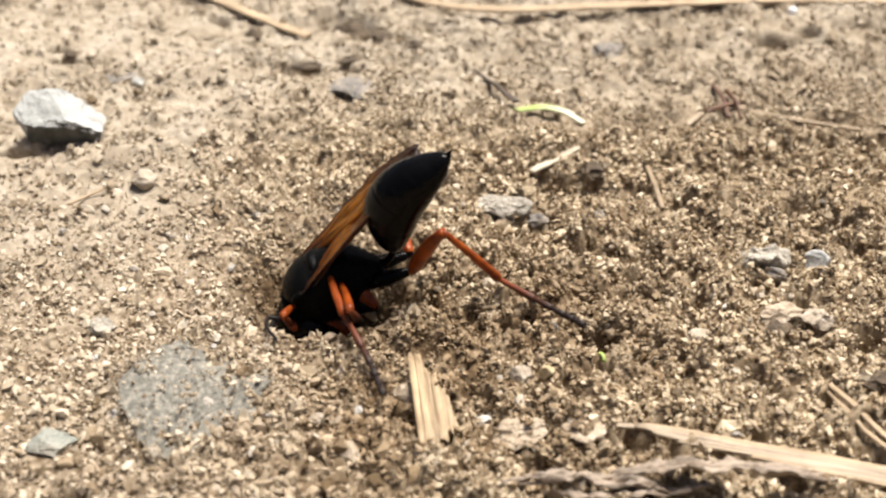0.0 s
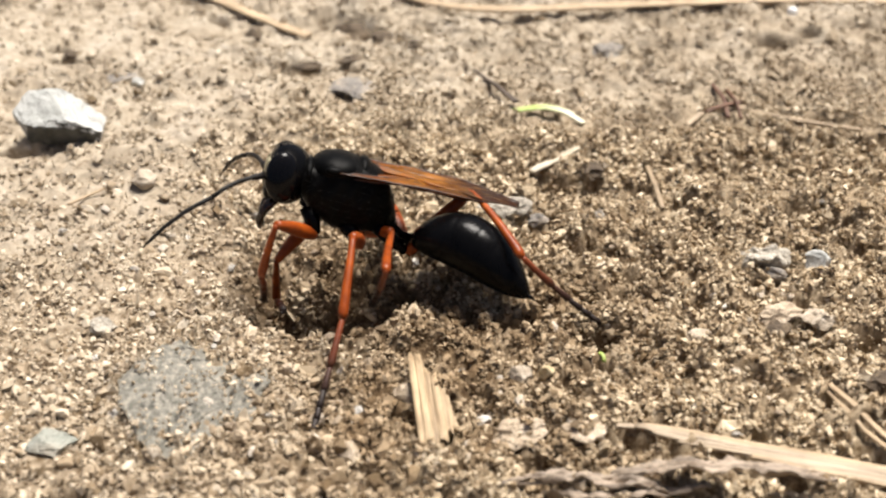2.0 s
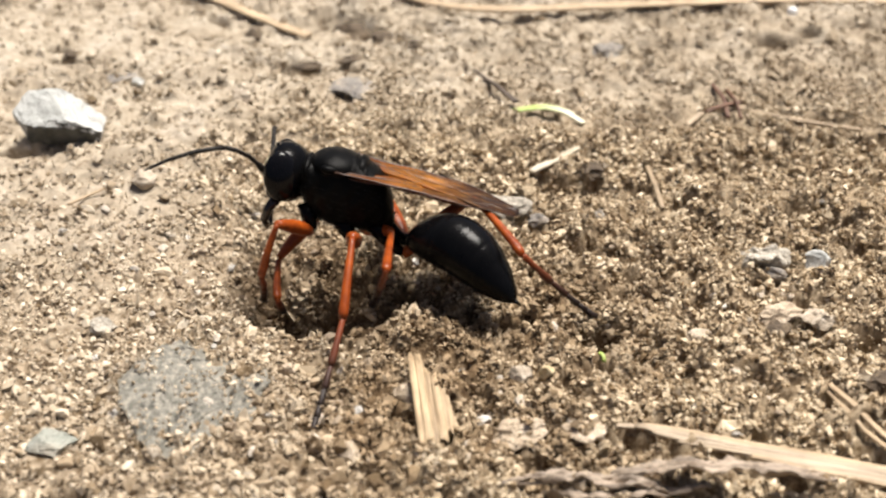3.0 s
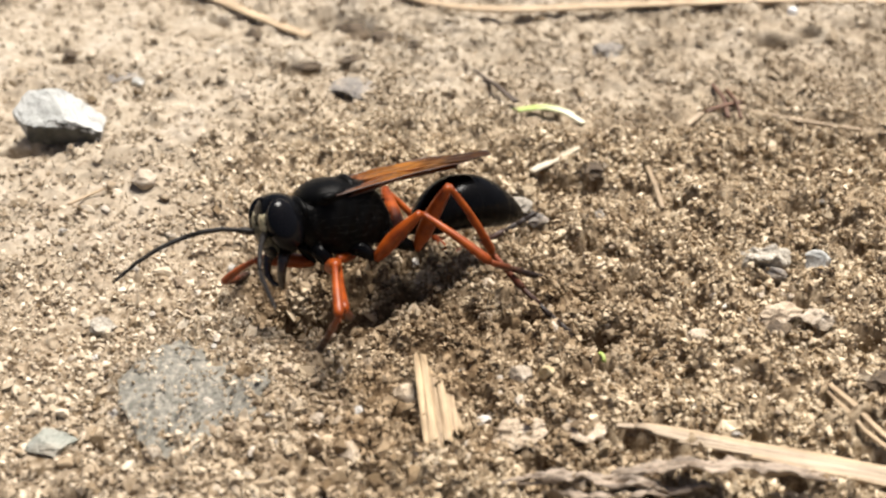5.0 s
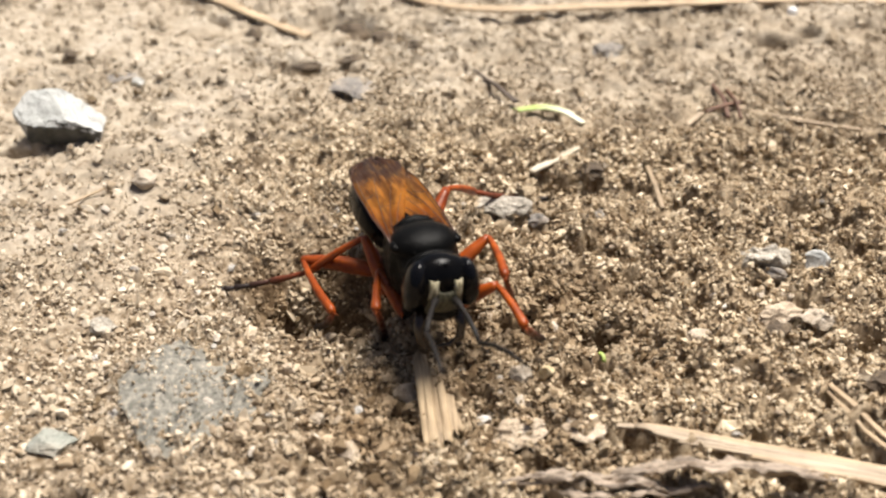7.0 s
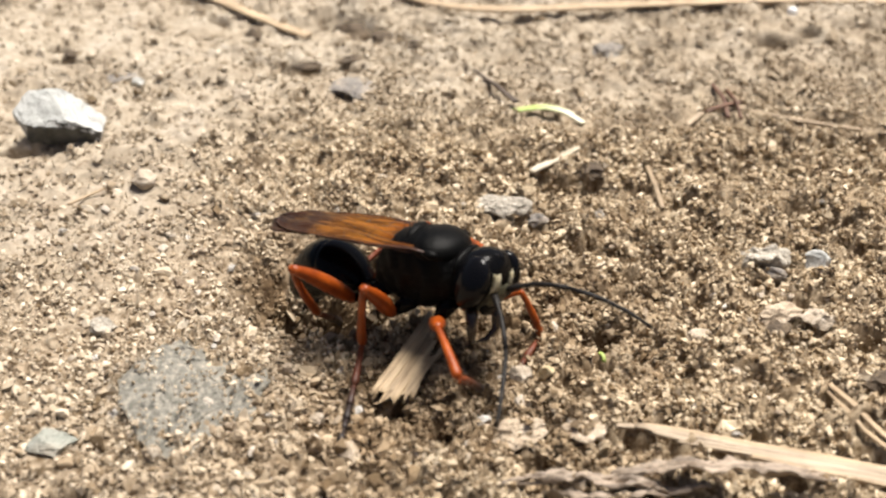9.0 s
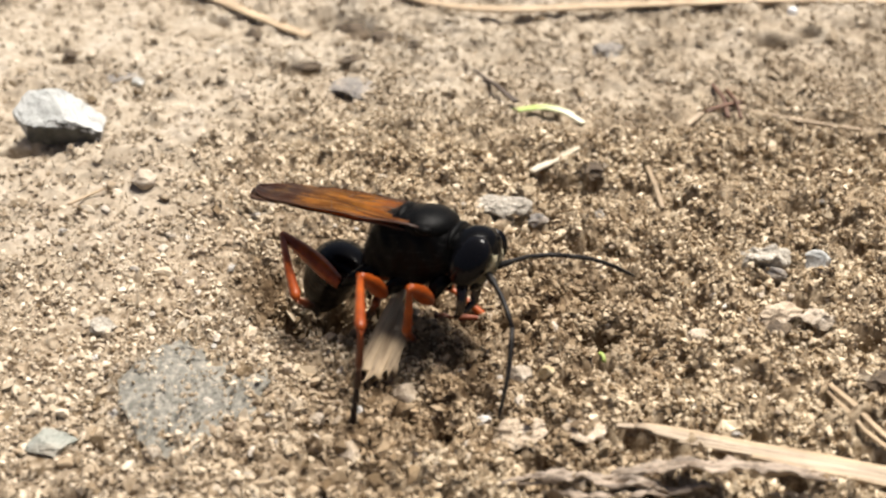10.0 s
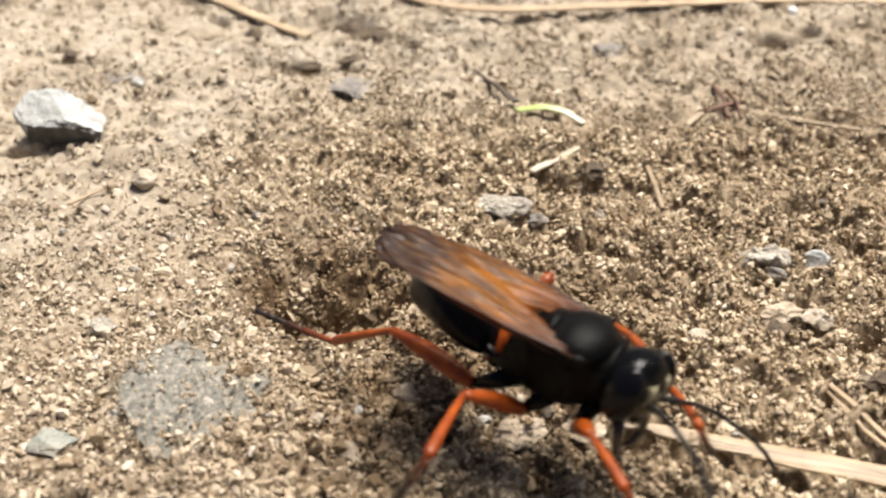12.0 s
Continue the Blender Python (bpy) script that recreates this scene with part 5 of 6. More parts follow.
beat(1.5, (-7.9, -3.7, 7.3, 32.9, -9.5, 191.3), (0, 21.2, 3.8), (0, 7.8, 3.9), (5.5, 0),
     (-12.3, -9.6, 9.3, -14, -12.6, 5.7, -15, -8.5, 0.7), (-7.5, -11.2, 9, -8, -17.1, 5.3, -10.2, -24.2, -0.8), (2.6, 0, 4.4, 5.3, -8.1, 5.1, 13.1, -9, -0.1),
     (-15.3, -2.9, 2.7, -16.8, -2.8, -2.1, -15.5, -8.4, 0.9), (-4.7, -8.4, 5, -4.6, -14.8, 7.7, -6, -9.3, 0), (1.6, 2.6, 2.2, 4.5, 9.8, -1.3, 3.9, 1.4, 3),
     (-16.8, -7.7, 13, -17.6, -11.2, 8.3), (-13.1, -10.2, 7.2, -11.5, -15.9, 6.3))
beat(2, (-8.3, -2.5, 8, 15.5, -11.5, 183.4), (-0.1, 0.5, -3.4), (0, -10.5, -28.9), (-4.6, 0),
     (-13.7, -8.4, 8.3, -15.3, -9.2, 3.6, -16, -5.5, -1.6), (-7.3, -10, 8.2, -8, -15.8, 4.2, -10, -23.8, -0.6), (2.5, -2, 7.5, 6.6, -9.3, 5.7, 13.5, -9.9, -0.8),
     (-14.5, -5.4, 2.5, -15, -4.5, -2.4, -13.6, -10.1, 0.7), (-4.4, -5.4, 5.6, -4.6, -12.3, 6.5, -6.2, -6.8, -1.2), (-6.1, 5, 3.6, -4.6, -3.1, 6.1, -4.5, 4.6, 0.5),
     (-19, -7.3, 10.3, -23.7, -10.3, 8), (-17.5, 2.9, 8.3, -20.5, 6.6, 4.5))
beat(2.5, (-8.2, -2.5, 8.2, 16.9, -5.8, 174), (-0.1, 1.1, 1.2), (0, -10.1, -34.3), (6.6, 0),
     (-13.7, -8.2, 8.2, -15.3, -9.1, 3.5, -16, -5.4, -1.7), (-7.3, -10.4, 8.5, -7.9, -16.2, 4.6, -10.1, -23.9, -0.7), (2.5, -2.9, 8.4, 6.5, -10.3, 6.4, 13.1, -9.8, -0.4),
     (-14.5, -3.9, 1.7, -15.2, -3.4, -3.2, -13.8, -9, -0.2), (-4.4, -6.1, 6.1, -4.6, -13, 7, -6.1, -7.5, -0.7), (-6.1, 3.8, 4.4, -4.6, -4.3, 6.9, -4.4, 3.3, 1.3),
     (-19.4, -5.9, 11, -23.7, -9, 8.3), (-17.7, 3.7, 7.8, -20.6, 7.4, 4.1))
beat(3, (-8.4, -1.9, 7.8, 14.1, -9.3, 174.1), (0, 7.6, 1.3), (0, -6.9, -32.1), (-4.8, 0),
     (-13.8, -7.7, 7.9, -15.4, -8.7, 3.2, -16.1, -4.9, -2.1), (-7.4, -9.6, 7.9, -8, -15.3, 3.9, -10, -23.5, -0.6), (2.5, -2.3, 7.2, 6.6, -9.9, 6.3, 13.2, -9.6, -0.5),
     (-14.6, -3.2, 1.3, -14.3, -8.1, 0.4, -14.7, -3.7, -4.3), (-4.4, -5.1, 5.4, -4.6, -12.1, 6.3, -6.2, -6.6, -1.4), (-6.1, 4.9, 3.8, -4.6, -3.2, 6.2, -4.5, 4.4, 0.6),
     (-17.9, -4.6, 13.4, -23.5, -6.7, 12.8), (-15.4, 4.9, 9.2, -16, 10.4, 6.7))
beat(3.2, (-7.8, -7.4, 9.7, 15.3, -2.3, 175.1), (6, 13, 6.1), (0, -5, -37.4), (-5, 0),
     (-8.5, -7.5, 10.4, -11, -8.3, 6.2, -12.4, -4.5, 1.1), (-5.8, -14.8, 10.4, -7.5, -16, 3.7, -10.2, -24.1, -0.6), (1.4, -10.6, 12.4, 6.7, -11.2, 5.7, 13.3, -9.6, -1),
     (-14.3, -4.5, 7.7, -16.2, -5.1, 3.1, -17.4, -1.9, -2.4), (-5.3, -2.8, 0.8, -5.4, -9.4, 3.1, -6.7, -3.3, -4.3), (-5.3, -7.9, 11.7, -4.7, -2.1, 5.5, -4.6, 5.6, -0.2),
     (-15.8, -8.9, 15.5, -18.4, -13.7, 18.1), (-17.2, -2.3, 12.5, -16.9, 3, 9.7))
beat(4.8, (-9.1, -7.8, 9, 21, -0.4, 203.3), (5.7, 2.7, 6.2), (0, -7.5, 6.6), (-1.5, 0),
     (-8.4, -14.8, 9.6, -8.1, -16.1, 4.8, -10.5, -13.6, -0.8), (-2.6, -12.6, 10, -1.8, -19.5, 10.2, -0.6, -17.6, 0.8), (1.4, -10, 11.7, 4.8, -8.8, 3.9, 10.9, -15.1, 0.1),
     (-16.3, -9.1, 5.2, -19.4, -7.7, 1.6, -18.4, -2.1, -1.4), (-8.4, -11.3, 7.4, -8, -10.3, 0.5, -8.3, -3.1, -5.8), (-5.3, 1.7, 5.8, -0.2, 3.1, -1, 9.1, 3.9, 0.4),
     (-17.3, -15.1, 5.8, -15.1, -21.4, 4.4), (-21.7, -11.6, 9.7, -26.3, -15.7, 6.6))
beat(5, (-8.8, -6.3, 8, 22.2, -1.5, 211), (3.1, 4.6, 0.5), (0, -9.2, 0.8), (-2.3, 0),
     (-8.5, -14.1, 8.3, -7.9, -18.9, 7, -9.9, -16.2, 1.4), (-1.8, -8.1, 9.3, 3.9, -10.6, 6.1, 8.8, -4.8, 0.3), (0.5, -7.2, 11.3, 4.3, -6, 3.7, 10.9, -10.8, -1.2),
     (-15.9, -8, 4.4, -19.2, -6.4, 0.9, -18.1, -0.8, -2.2), (-8.6, -10.1, 6, -7.6, -17, 6.1, -7.9, -9.8, -0.2), (-5.4, 3.8, 4.1, 0.6, 0.8, -1.2, 8.8, 5.3, 0.5),
     (-14.1, -16, 9.1, -12.3, -21.6, 10.2), (-21.1, -10.7, 8.7, -26.5, -14.3, 6.5))
beat(5.2, (-7.6, -7.9, 7.5, 19.9, -2, 237), (-2.5, 13.9, 4.8), (0, -7.3, -14.6), (-1, 0),
     (-5.7, -15.5, 7.7, -6.1, -20.3, 6.5, -7.2, -16.7, 1.2), (1, -9.7, 7.4, 3.3, -16.3, 7.7, 6.9, -11.7, 0.1), (-1.7, 1.1, 8.7, 3.5, 6, 4, 11.9, 9.4, 1.2),
     (-13.3, -8.6, 6, -17.6, -7.5, 3.5, -16.8, -3.8, -1.8), (-8.5, -11.6, 4.8, -8.4, -18.4, 6.6, -9.4, -12.8, -1.2), (-4.4, 4.6, 3.3, -0.7, -3.2, 2.9, 5.4, 3.5, -0.1),
     (-12.4, -18.6, 11, -11.8, -24.3, 12.7), (-17.3, -13.6, 9.4, -23.3, -16.7, 8))
beat(5.3, (-6.6, -10.8, 7.5, 19, -0.1, 249.6), (-0.5, 0.3, 2), (0, -8, -13.5), (-1.2, 0),
     (-4.1, -17.3, 8.2, -3.9, -22.2, 7.5, -5.9, -18.7, 2.4), (1.4, -11, 8.3, 3.9, -17.5, 8.6, 7.3, -13.2, 0.7), (-0.7, -0.5, 8.9, 3.5, 4.5, 3.3, 11.4, 9, 0.5),
     (-11.3, -11, 6.4, -15.4, -11.4, 3.5, -14.1, -7.4, -1.4), (-8.3, -13.4, 6.1, -8.2, -20.2, 8, -9.2, -14.5, 0.3), (-3.3, 2.5, 3.4, -0.2, -5.4, 4.7, 4.3, 2.3, 1.4),
     (-3.4, -16.8, 9.6, 2.6, -16.9, 9.8), (-13.9, -20, 10.5, -19.3, -22.4, 9.3))
beat(5.5, (-5.9, -12.5, 7.1, 0.3, -2.9, 269.3), (-3.4, 18, 10.1), (0, 0.4, -16.8), (-3.4, 0),
     (-1.6, -10.7, 3.5, -1.8, -15.6, 3.9, -3.5, -12.2, -1.3), (1, -9.2, 5.9, 4.3, -15.3, 6.5, 6.8, -10.1, -1.2), (-0.1, -3.3, 7.7, 3.7, 1.9, 2, 10.3, 7, -2.5),
     (-10.9, -11.3, 4.8, -15, -13.5, 3.1, -13.4, -9, -1.4), (-10.5, -6.8, 6, -10, -13.6, 7.4, -12.9, -7.5, 0.5), (-11.8, -0.4, 2.9, -9.2, -8.5, 4.3, -11.6, -2.9, -3),
     (-0.6, -22.1, 9.2, 4.3, -25.2, 7.6), (-10.4, -22.8, 8.5, -14.3, -26.4, 5.7))
beat(5.7, (-4.3, -11.7, 7.4, 3.4, 0, 275), (-4, 9.1, 2.6), (0, -0.7, -18.9), (0.1, 0),
     (1.6, -15.7, 6.5, 4.5, -19.8, 6.6, 6.6, -17.2, 1), (2.4, -7, 5.8, 5.3, -6.2, -0.5, 7.2, -15.5, 0.6), (1.2, -4.2, 9.1, 4.2, 1.3, 3.2, 11.7, 5.6, -0.6),
     (-9.5, -10.9, 4, -13.4, -10.3, 0.8, -16.6, -6.5, -3.4), (-8.8, -11.7, 8.2, -13.3, -9.3, 3.4, -17.2, -3.1, -2.8), (-11.8, -0.7, 3.7, -8.5, -8.6, 4.4, -11.1, -2.2, -2.2),
     (0.7, -23, 7.1, 3.9, -27.6, 4.9), (-7.1, -23.5, 8.6, -10.8, -27.1, 5.5))
beat(6, (-2.7, -11.2, 7.2, 1.3, -0.1, 279.5), (-3.8, 5.8, 2.3), (0, -3.2, -18.7), (1.1, 0),
     (4.1, -13.7, 5.5, 6.2, -18.2, 4.7, 7.5, -14.2, -0.2), (3.6, -7.2, 6.5, 6, -7.5, -0.1, 8.3, -16.8, -0), (2.3, -0.1, 6.6, 5.2, 5.2, 0.4, 14.4, 3.2, -0.9),
     (-5.8, -9.8, 5.8, -8.2, -8.5, 1.6, -9.4, -5.1, -3.8), (-9.4, -6.3, 4.2, -12.3, -12.6, 5, -20.2, -9.8, 0.2), (-12, -2.2, 3.5, -10.6, -10.7, 2.9, -10.5, -4.5, -4.3),
     (2.3, -22.8, 8, 4.6, -28, 6.1), (-3.9, -24, 6.9, -6.4, -28.6, 2.5))
beat(6.2, (-2.6, -9.8, 7.3, -0.3, 7.6, 283.7), (-2.8, 0.8, -3.4), (0, 0, 0), (2.6, 0),
     (4.5, -11.9, 4, 7.1, -13.6, 0.1, 7.1, -19.4, 3), (4, -6.7, 6.4, 5.5, -4.8, -0.2, 6.8, -14.3, -0.1), (2.4, -4.2, 9.2, 5, 1, 2.8, 13.3, 4.4, -0.2),
     (-7.2, -9.4, 0.2, -7.3, -14.4, 0, -6.8, -20.9, -0.2), (-8.4, -11, 7.5, -13.3, -11.7, 2.5, -21.8, -8.8, -0.9), (-12.9, -2.5, 1.2, -9.3, -10.3, 1.1, -9.6, -3.6, -5.7),
     (2.8, -21, 5.4, 6, -26, 4.2), (-2, -22.6, 6.7, -3.6, -26.7, 2.6))
beat(6.5, (-2, -10.8, 7.4, -0.6, -1.5, 283.2), (-0.4, 10.2, -6.6), (0, 0, 0), (-0.4, 0),
     (4.3, -14.4, 6.1, 6.1, -19.1, 5.8, 7.4, -16.1, 0.2), (4.1, -7.1, 6.6, 5.9, -7.6, -0.1, 7.4, -17, 0.7), (2.6, 0.2, 6.4, 5.3, 5.2, -0.1, 14.6, 3.3, -0.2),
     (-7.1, -11, 1.4, -7.2, -15.9, 0.2, -7.3, -22.4, -0.5), (-8.9, -6.2, 4.1, -13.4, -4.3, -0.9, -21.5, -9.4, -0.3), (-12.4, -3.9, 2.5, -8.9, -11.8, 2, -9.4, -4.9, -4.6),
     (2.3, -22.8, 6.9, 6.2, -26.1, 3.8), (-2, -23.3, 6.3, -4.4, -27.3, 2.4))
beat(7, (-1.9, -11.8, 7.5, -1.6, -5.2, 288.3), (-4.3, 7, -1.4), (0, 0, 0), (-1.2, 0),
     (4.3, -14.9, 7, 6.3, -19.5, 6.4, 8, -15.2, 1.8), (3.8, -7.8, 6.7, 4.9, -14.6, 7.6, 7.1, -10, -0.6), (0.3, -0.3, 6.7, 3, 6.5, 2.1, 10.7, 10.8, -1.4),
     (-5.3, -10.8, 5.3, -5.3, -15.8, 5.1, -4.9, -12.4, -0.5), (-6.7, -6.7, 5.9, -11.6, -5.2, 1.3, -20.8, -4.4, -1.5), (-12.4, -4.3, 1.9, -9.1, -12.2, 2.1, -11.4, -5.8, -4.6),
     (2.7, -23.7, 8.2, 5.2, -28.6, 10.7), (-1.2, -24.2, 9.6, -0.2, -29.9, 11.3))
beat(7.2, (-1.9, -13.1, 7.7, -11.4, -8.1, 308), (-4.1, 8.3, 10.4), (0, -3.5, -15.7), (0.5, 0),
     (5.2, -15.9, 5.8, 5.8, -20.8, 6.4, 7.1, -16.5, 1.7), (2.6, -9.3, 6.5, 4.6, -15.2, 9.6, 7, -9.7, 2.2), (-1.1, -5, 7.9, -0.7, 1.8, 2.6, 0.9, 9, -3.5),
     (-2.1, -21, 7.5, -0.8, -25.5, 6, 0.3, -21.3, 1.2), (-6.3, -15.6, 9.4, -8.3, -13.2, 3.1, -13.6, -19.6, -1.6), (-13, -5.3, 2.3, -9.9, -13.3, 3.2, -9.3, -6.1, -3),
     (7.7, -19.1, 11.6, 13.6, -20.6, 11.3), (1.9, -24.3, 9.2, 0.6, -30.2, 9.6))
beat(8.8, (-1.2, -12.9, 7.8, -11.3, -1.1, 327.7), (-8.9, 10.5, -9.6), (0, -26.4, -17.2), (-6.8, 0),
     (5.8, -12, 5.8, 9, -15.6, 4.4, 8.4, -11.9, -0.9), (1.8, -8.3, 7.1, 3.3, -14.6, 9.8, 5.6, -8.7, 2.6), (-2.6, -5.6, 4.6, -5.0, 0.6, 0.2, -9, -1.5, -2),
     (-0.8, -20.7, 6.8, 0.2, -25.5, 6, 2.2, -21.2, 1.6), (-6.2, -17.6, 8.7, -6.5, -16.6, 1.7, -8.3, -25.8, -0.2), (-11.8, -15.2, 8.8, -10.1, -11.3, 1.3, -9.5, -4.3, -5.1),
     (10.1, -18.8, 7.7, 14.1, -22.1, 4.8), (5.6, -22.8, 6.9, 4.6, -28.3, 4.7))
beat(9, (-1.2, -13, 7.7, -10.6, -1.6, 329), (-10.1, 11.5, -9.2), (0, -28.6, -18.6), (-8.7, 0),
     (6.3, -12.8, 4.9, 8.2, -13.1, 0.2, 5.1, -18.7, -0.7), (1.8, -8.5, 7.1, 3.3, -14.7, 9.8, 5.6, -8.7, 2.6), (-2.6, -5.6, 4.6, -5.0, 0.6, 0.2, -9, -1.5, -2),
     (-0.4, -20.5, 7.2, 1.1, -25.2, 6.3, 2.9, -21.1, 1.6), (-6.1, -17.6, 8.7, -6.5, -16, 1.9, -7.7, -25.4, 0.1), (-11.8, -15.2, 8.8, -10.4, -11.3, 1.3, -9.5, -4.3, -5.1),
     (9.5, -19.1, 9.8, 14.8, -21.5, 8.3), (4.6, -23.1, 7.1, 3.8, -28.9, 5.8))
beat(9.5, (-1.4, -12.5, 7.9, -11.3, -1.7, 334), (-8, 16.9, -4.1), (0, -37.7, -32.1), (-4.6, 0),
     (6.2, -12.3, 4.7, 7.7, -10.4, 0.3, 5.2, -16.4, 0.8), (1.6, -8.1, 7.2, 3.3, -14.3, 10, 5.6, -8.2, 2.9), (-2.6, -5.6, 4.6, -5.0, 0.6, 0.2, -9, -1.5, -2),
     (-0.6, -19.7, 7.9, 0.5, -19.8, 3, 2.6, -15.3, -1.2), (-6.1, -17.2, 9, -5.8, -24.2, 9.6, -7.2, -24.6, 0.1), (-11, -12.9, 10.5, -11.7, -11.7, 2, -11.5, -4.6, -4.3),
     (8.7, -19, 9.8, 12.2, -23.1, 7.1), (5.3, -21.9, 7.2, 5.2, -27.8, 6.1))
beat(10, (-2.1, -11, 8.3, -14.9, -1.9, 336.4), (-7.1, 26.1, -1.5), (0, -39.1, -40.7), (-1.8, 0),
     (-0.2, -7, 1.4, 3.7, -9.5, -0.6, -2.8, -8.9, -0.6), (-5.7, -5.2, 0.7, -5.6, -11.9, 2.7, -6.8, -5.1, -3.9), (-2.6, -5.6, 4.6, -5.0, 0.6, 0.2, -9, -1.5, -2),
     (-2.5, -17.6, 8.7, -2.9, -17, 3.8, -2.1, -12.6, -1), (-6.3, -16.8, 9.2, -5.9, -23.8, 9.6, -6.9, -23.3, 0), (-13.8, -5.4, 5.3, -11.8, -13.7, 4.7, -11.2, -6.8, -1.9),
     (9.7, -13.3, 8.7, 14.9, -12.1, 6), (5.2, -19.7, 6.6, 4.3, -23.7, 2.2))
beat(10.3, (-1.6, -9.3, 9.6, -8.5, 6.1, 345.5), (-9.4, 15.8, -4.1), (0, -42.6, -29.2), (-4, 0),
     (5.5, -9.1, 5, 9.6, -11.6, 3.6, 10, -5.8, 0.5), (-4.2, -3.4, 1.2, -4, -10.3, 2.6, -4.9, -4.1, -4.7), (-2.6, -5.6, 4.6, -5.0, 0.6, 0.2, -9, -1.5, -2),
     (1.4, -15.7, 8.9, 3.4, -16.3, 4.4, 5.9, -14.6, -1.4), (-5.8, -14.7, 10.6, -5.5, -21.7, 10.8, -5, -20.8, 1.2), (-13.2, -12.8, 11.2, -12, -10.1, 3.1, -12.6, -4.4, -4.4),
     (9.3, -8.9, 5.1, 12.8, -10.1, 0.4), (7.4, -15.9, 5.8, 7.7, -19.9, 1.3))
beat(10.5, (0.6, -16.5, 8.9, -10.6, 6.9, 327.4), (-6.4, 13.3, -13), (0, -30.7, -23.2), (-5.7, 0),
     (7.7, -16.8, 4.8, 10.6, -20.7, 3.5, 10.4, -16.7, -1.7), (3.3, -11.7, 8.4, 5.1, -6.9, 3.7, 7.7, -0.7, -3.3), (-1.9, -15.2, 11.7, -3, -8.7, 6.1, -2.8, -1.9, -0.5),
     (1.3, -23.1, 8.8, 2.4, -23.1, 3.9, 4.3, -17.7, 0.9), (-3.3, -20.7, 10.5, -1.9, -27.6, 10.9, -0.6, -24.8, 1.8), (-8.4, -17, 12.5, -9.5, -14.5, 4.4, -9.6, -7.4, -2),
     (12, -21.6, 7.7, 16.3, -24.9, 5.1), (5.8, -26.9, 8.7, 3.2, -32.2, 7.6))
beat(10.6, (-3, -11.2, 9.5, -4.6, 3.8, 335.1), (-9.7, 14.6, -9.7), (0, -45.9, -31.3), (-1.7, 0),
     (-0.4, -7.1, 1.8, -3, -11, 3.7, -4.2, -6.5, -0.9), (-4.2, -3.4, 3, -2.8, -3.1, -3.8, -2.6, -10.9, 1.9), (-5.9, -12.4, 10.9, -6.9, -6.6, 4.7, -7, 0.2, -2),
     (-4, -9.7, 4, -7, -8.7, 0.2, -9, -4.4, -4.4), (-7.9, -16.4, 9.7, -7.8, -23.4, 10, -8.3, -23.1, 0.4), (-14, -13.7, 10.7, -11.9, -11.8, 2.6, -12.2, -5, -4),
     (8, -13.5, 5.6, 10.2, -12.5, 0.1), (3.7, -19.9, 6.2, 1.7, -23.8, 2))
beat(10.7, (-2.3, -11.3, 7.9, -4, 5.6, 309), (-0.7, 25.8, -19.7), (0, -47.7, -6.8), (-5.7, 0),
     (4.4, -14.3, 4.5, 4.6, -19.3, 5.1, 4.4, -15.6, -0.3), (2.9, -8.8, 6.8, 4.7, -15.4, 8.2, 7, -9.2, 1.2), (-1.3, -7.8, 10, -1.2, -1.8, 3.8, 0.9, 5.2, -2.2),
     (-4.3, -17.4, 7.5, -4.9, -22.3, 7.6, -5.5, -19.4, 1.8), (-8, -13.5, 8.9, -7.7, -20.5, 9, -9.2, -19, -0.4), (-14.2, -3.1, 3.7, -11.3, -11, 2, -13.1, -4.3, -4.5),
     (4.8, -20.8, 4.1, 6.4, -26.6, 3.7), (-2.4, -20.5, 3.1, -6, -24, -0.2))
beat(10.8, (-5.1, -13.3, 7.4, -1.5, 8.2, 283.8), (-0.6, 17.3, -3.4), (0, 0, 0), (-0.8, 0),
     (1, -12.9, 0.5, 2.4, -17.7, 0.6, 3.2, -23.9, 2.4), (1.2, -12, 6.5, 2.8, -18.8, 6.9, 5.4, -14.5, -1.2), (-1.7, 0.2, 4.9, -1.4, -8.4, 5.3, -0.7, -1.3, -0.9),
     (-9.1, -14.1, -0.9, -9.2, -19.1, -0.6, -8.2, -25.5, -0.2), (-12.3, -14, 6.6, -13.7, -20.9, 7, -19.5, -23.3, -0.3), (-15, -3.4, 3.7, -12.9, -11.7, 4.9, -12.8, -5.1, -1.9),
     (-0.1, -23.1, 2.5, 3.1, -26.8, -1), (-5.3, -25.5, 4.9, -6.1, -29.8, 0.8))
beat(11, (1.1, -25.4, 7.5, 0.2, 2.1, 296.1), (-3.5, 17.1, -4.4), (0, 0, 0), (-1.3, 0),
     (8.2, -28.3, 5, 9.5, -33.1, 5.6, 10.8, -30.2, -0.1), (5.8, -22.2, 8, 7, -29.1, 8.2, 8.9, -23, 1), (4.3, -14, 6.6, 5.6, -22, 9.5, 8, -14.8, 3.8),
     (0.4, -32.5, 6.1, 0.2, -37.3, 7.3, -0.2, -33.7, 1.9), (-4.7, -27.7, 7.4, -5.4, -34.5, 9, -7, -31, 0.2), (-8.8, -15.5, 3.7, -13.1, -10.3, -1.6, -19.5, -3.3, -2),
     (6, -36.8, 7.9, 7.2, -42.6, 9.1), (3.1, -37.6, 7.6, 2.2, -43.3, 9.3))
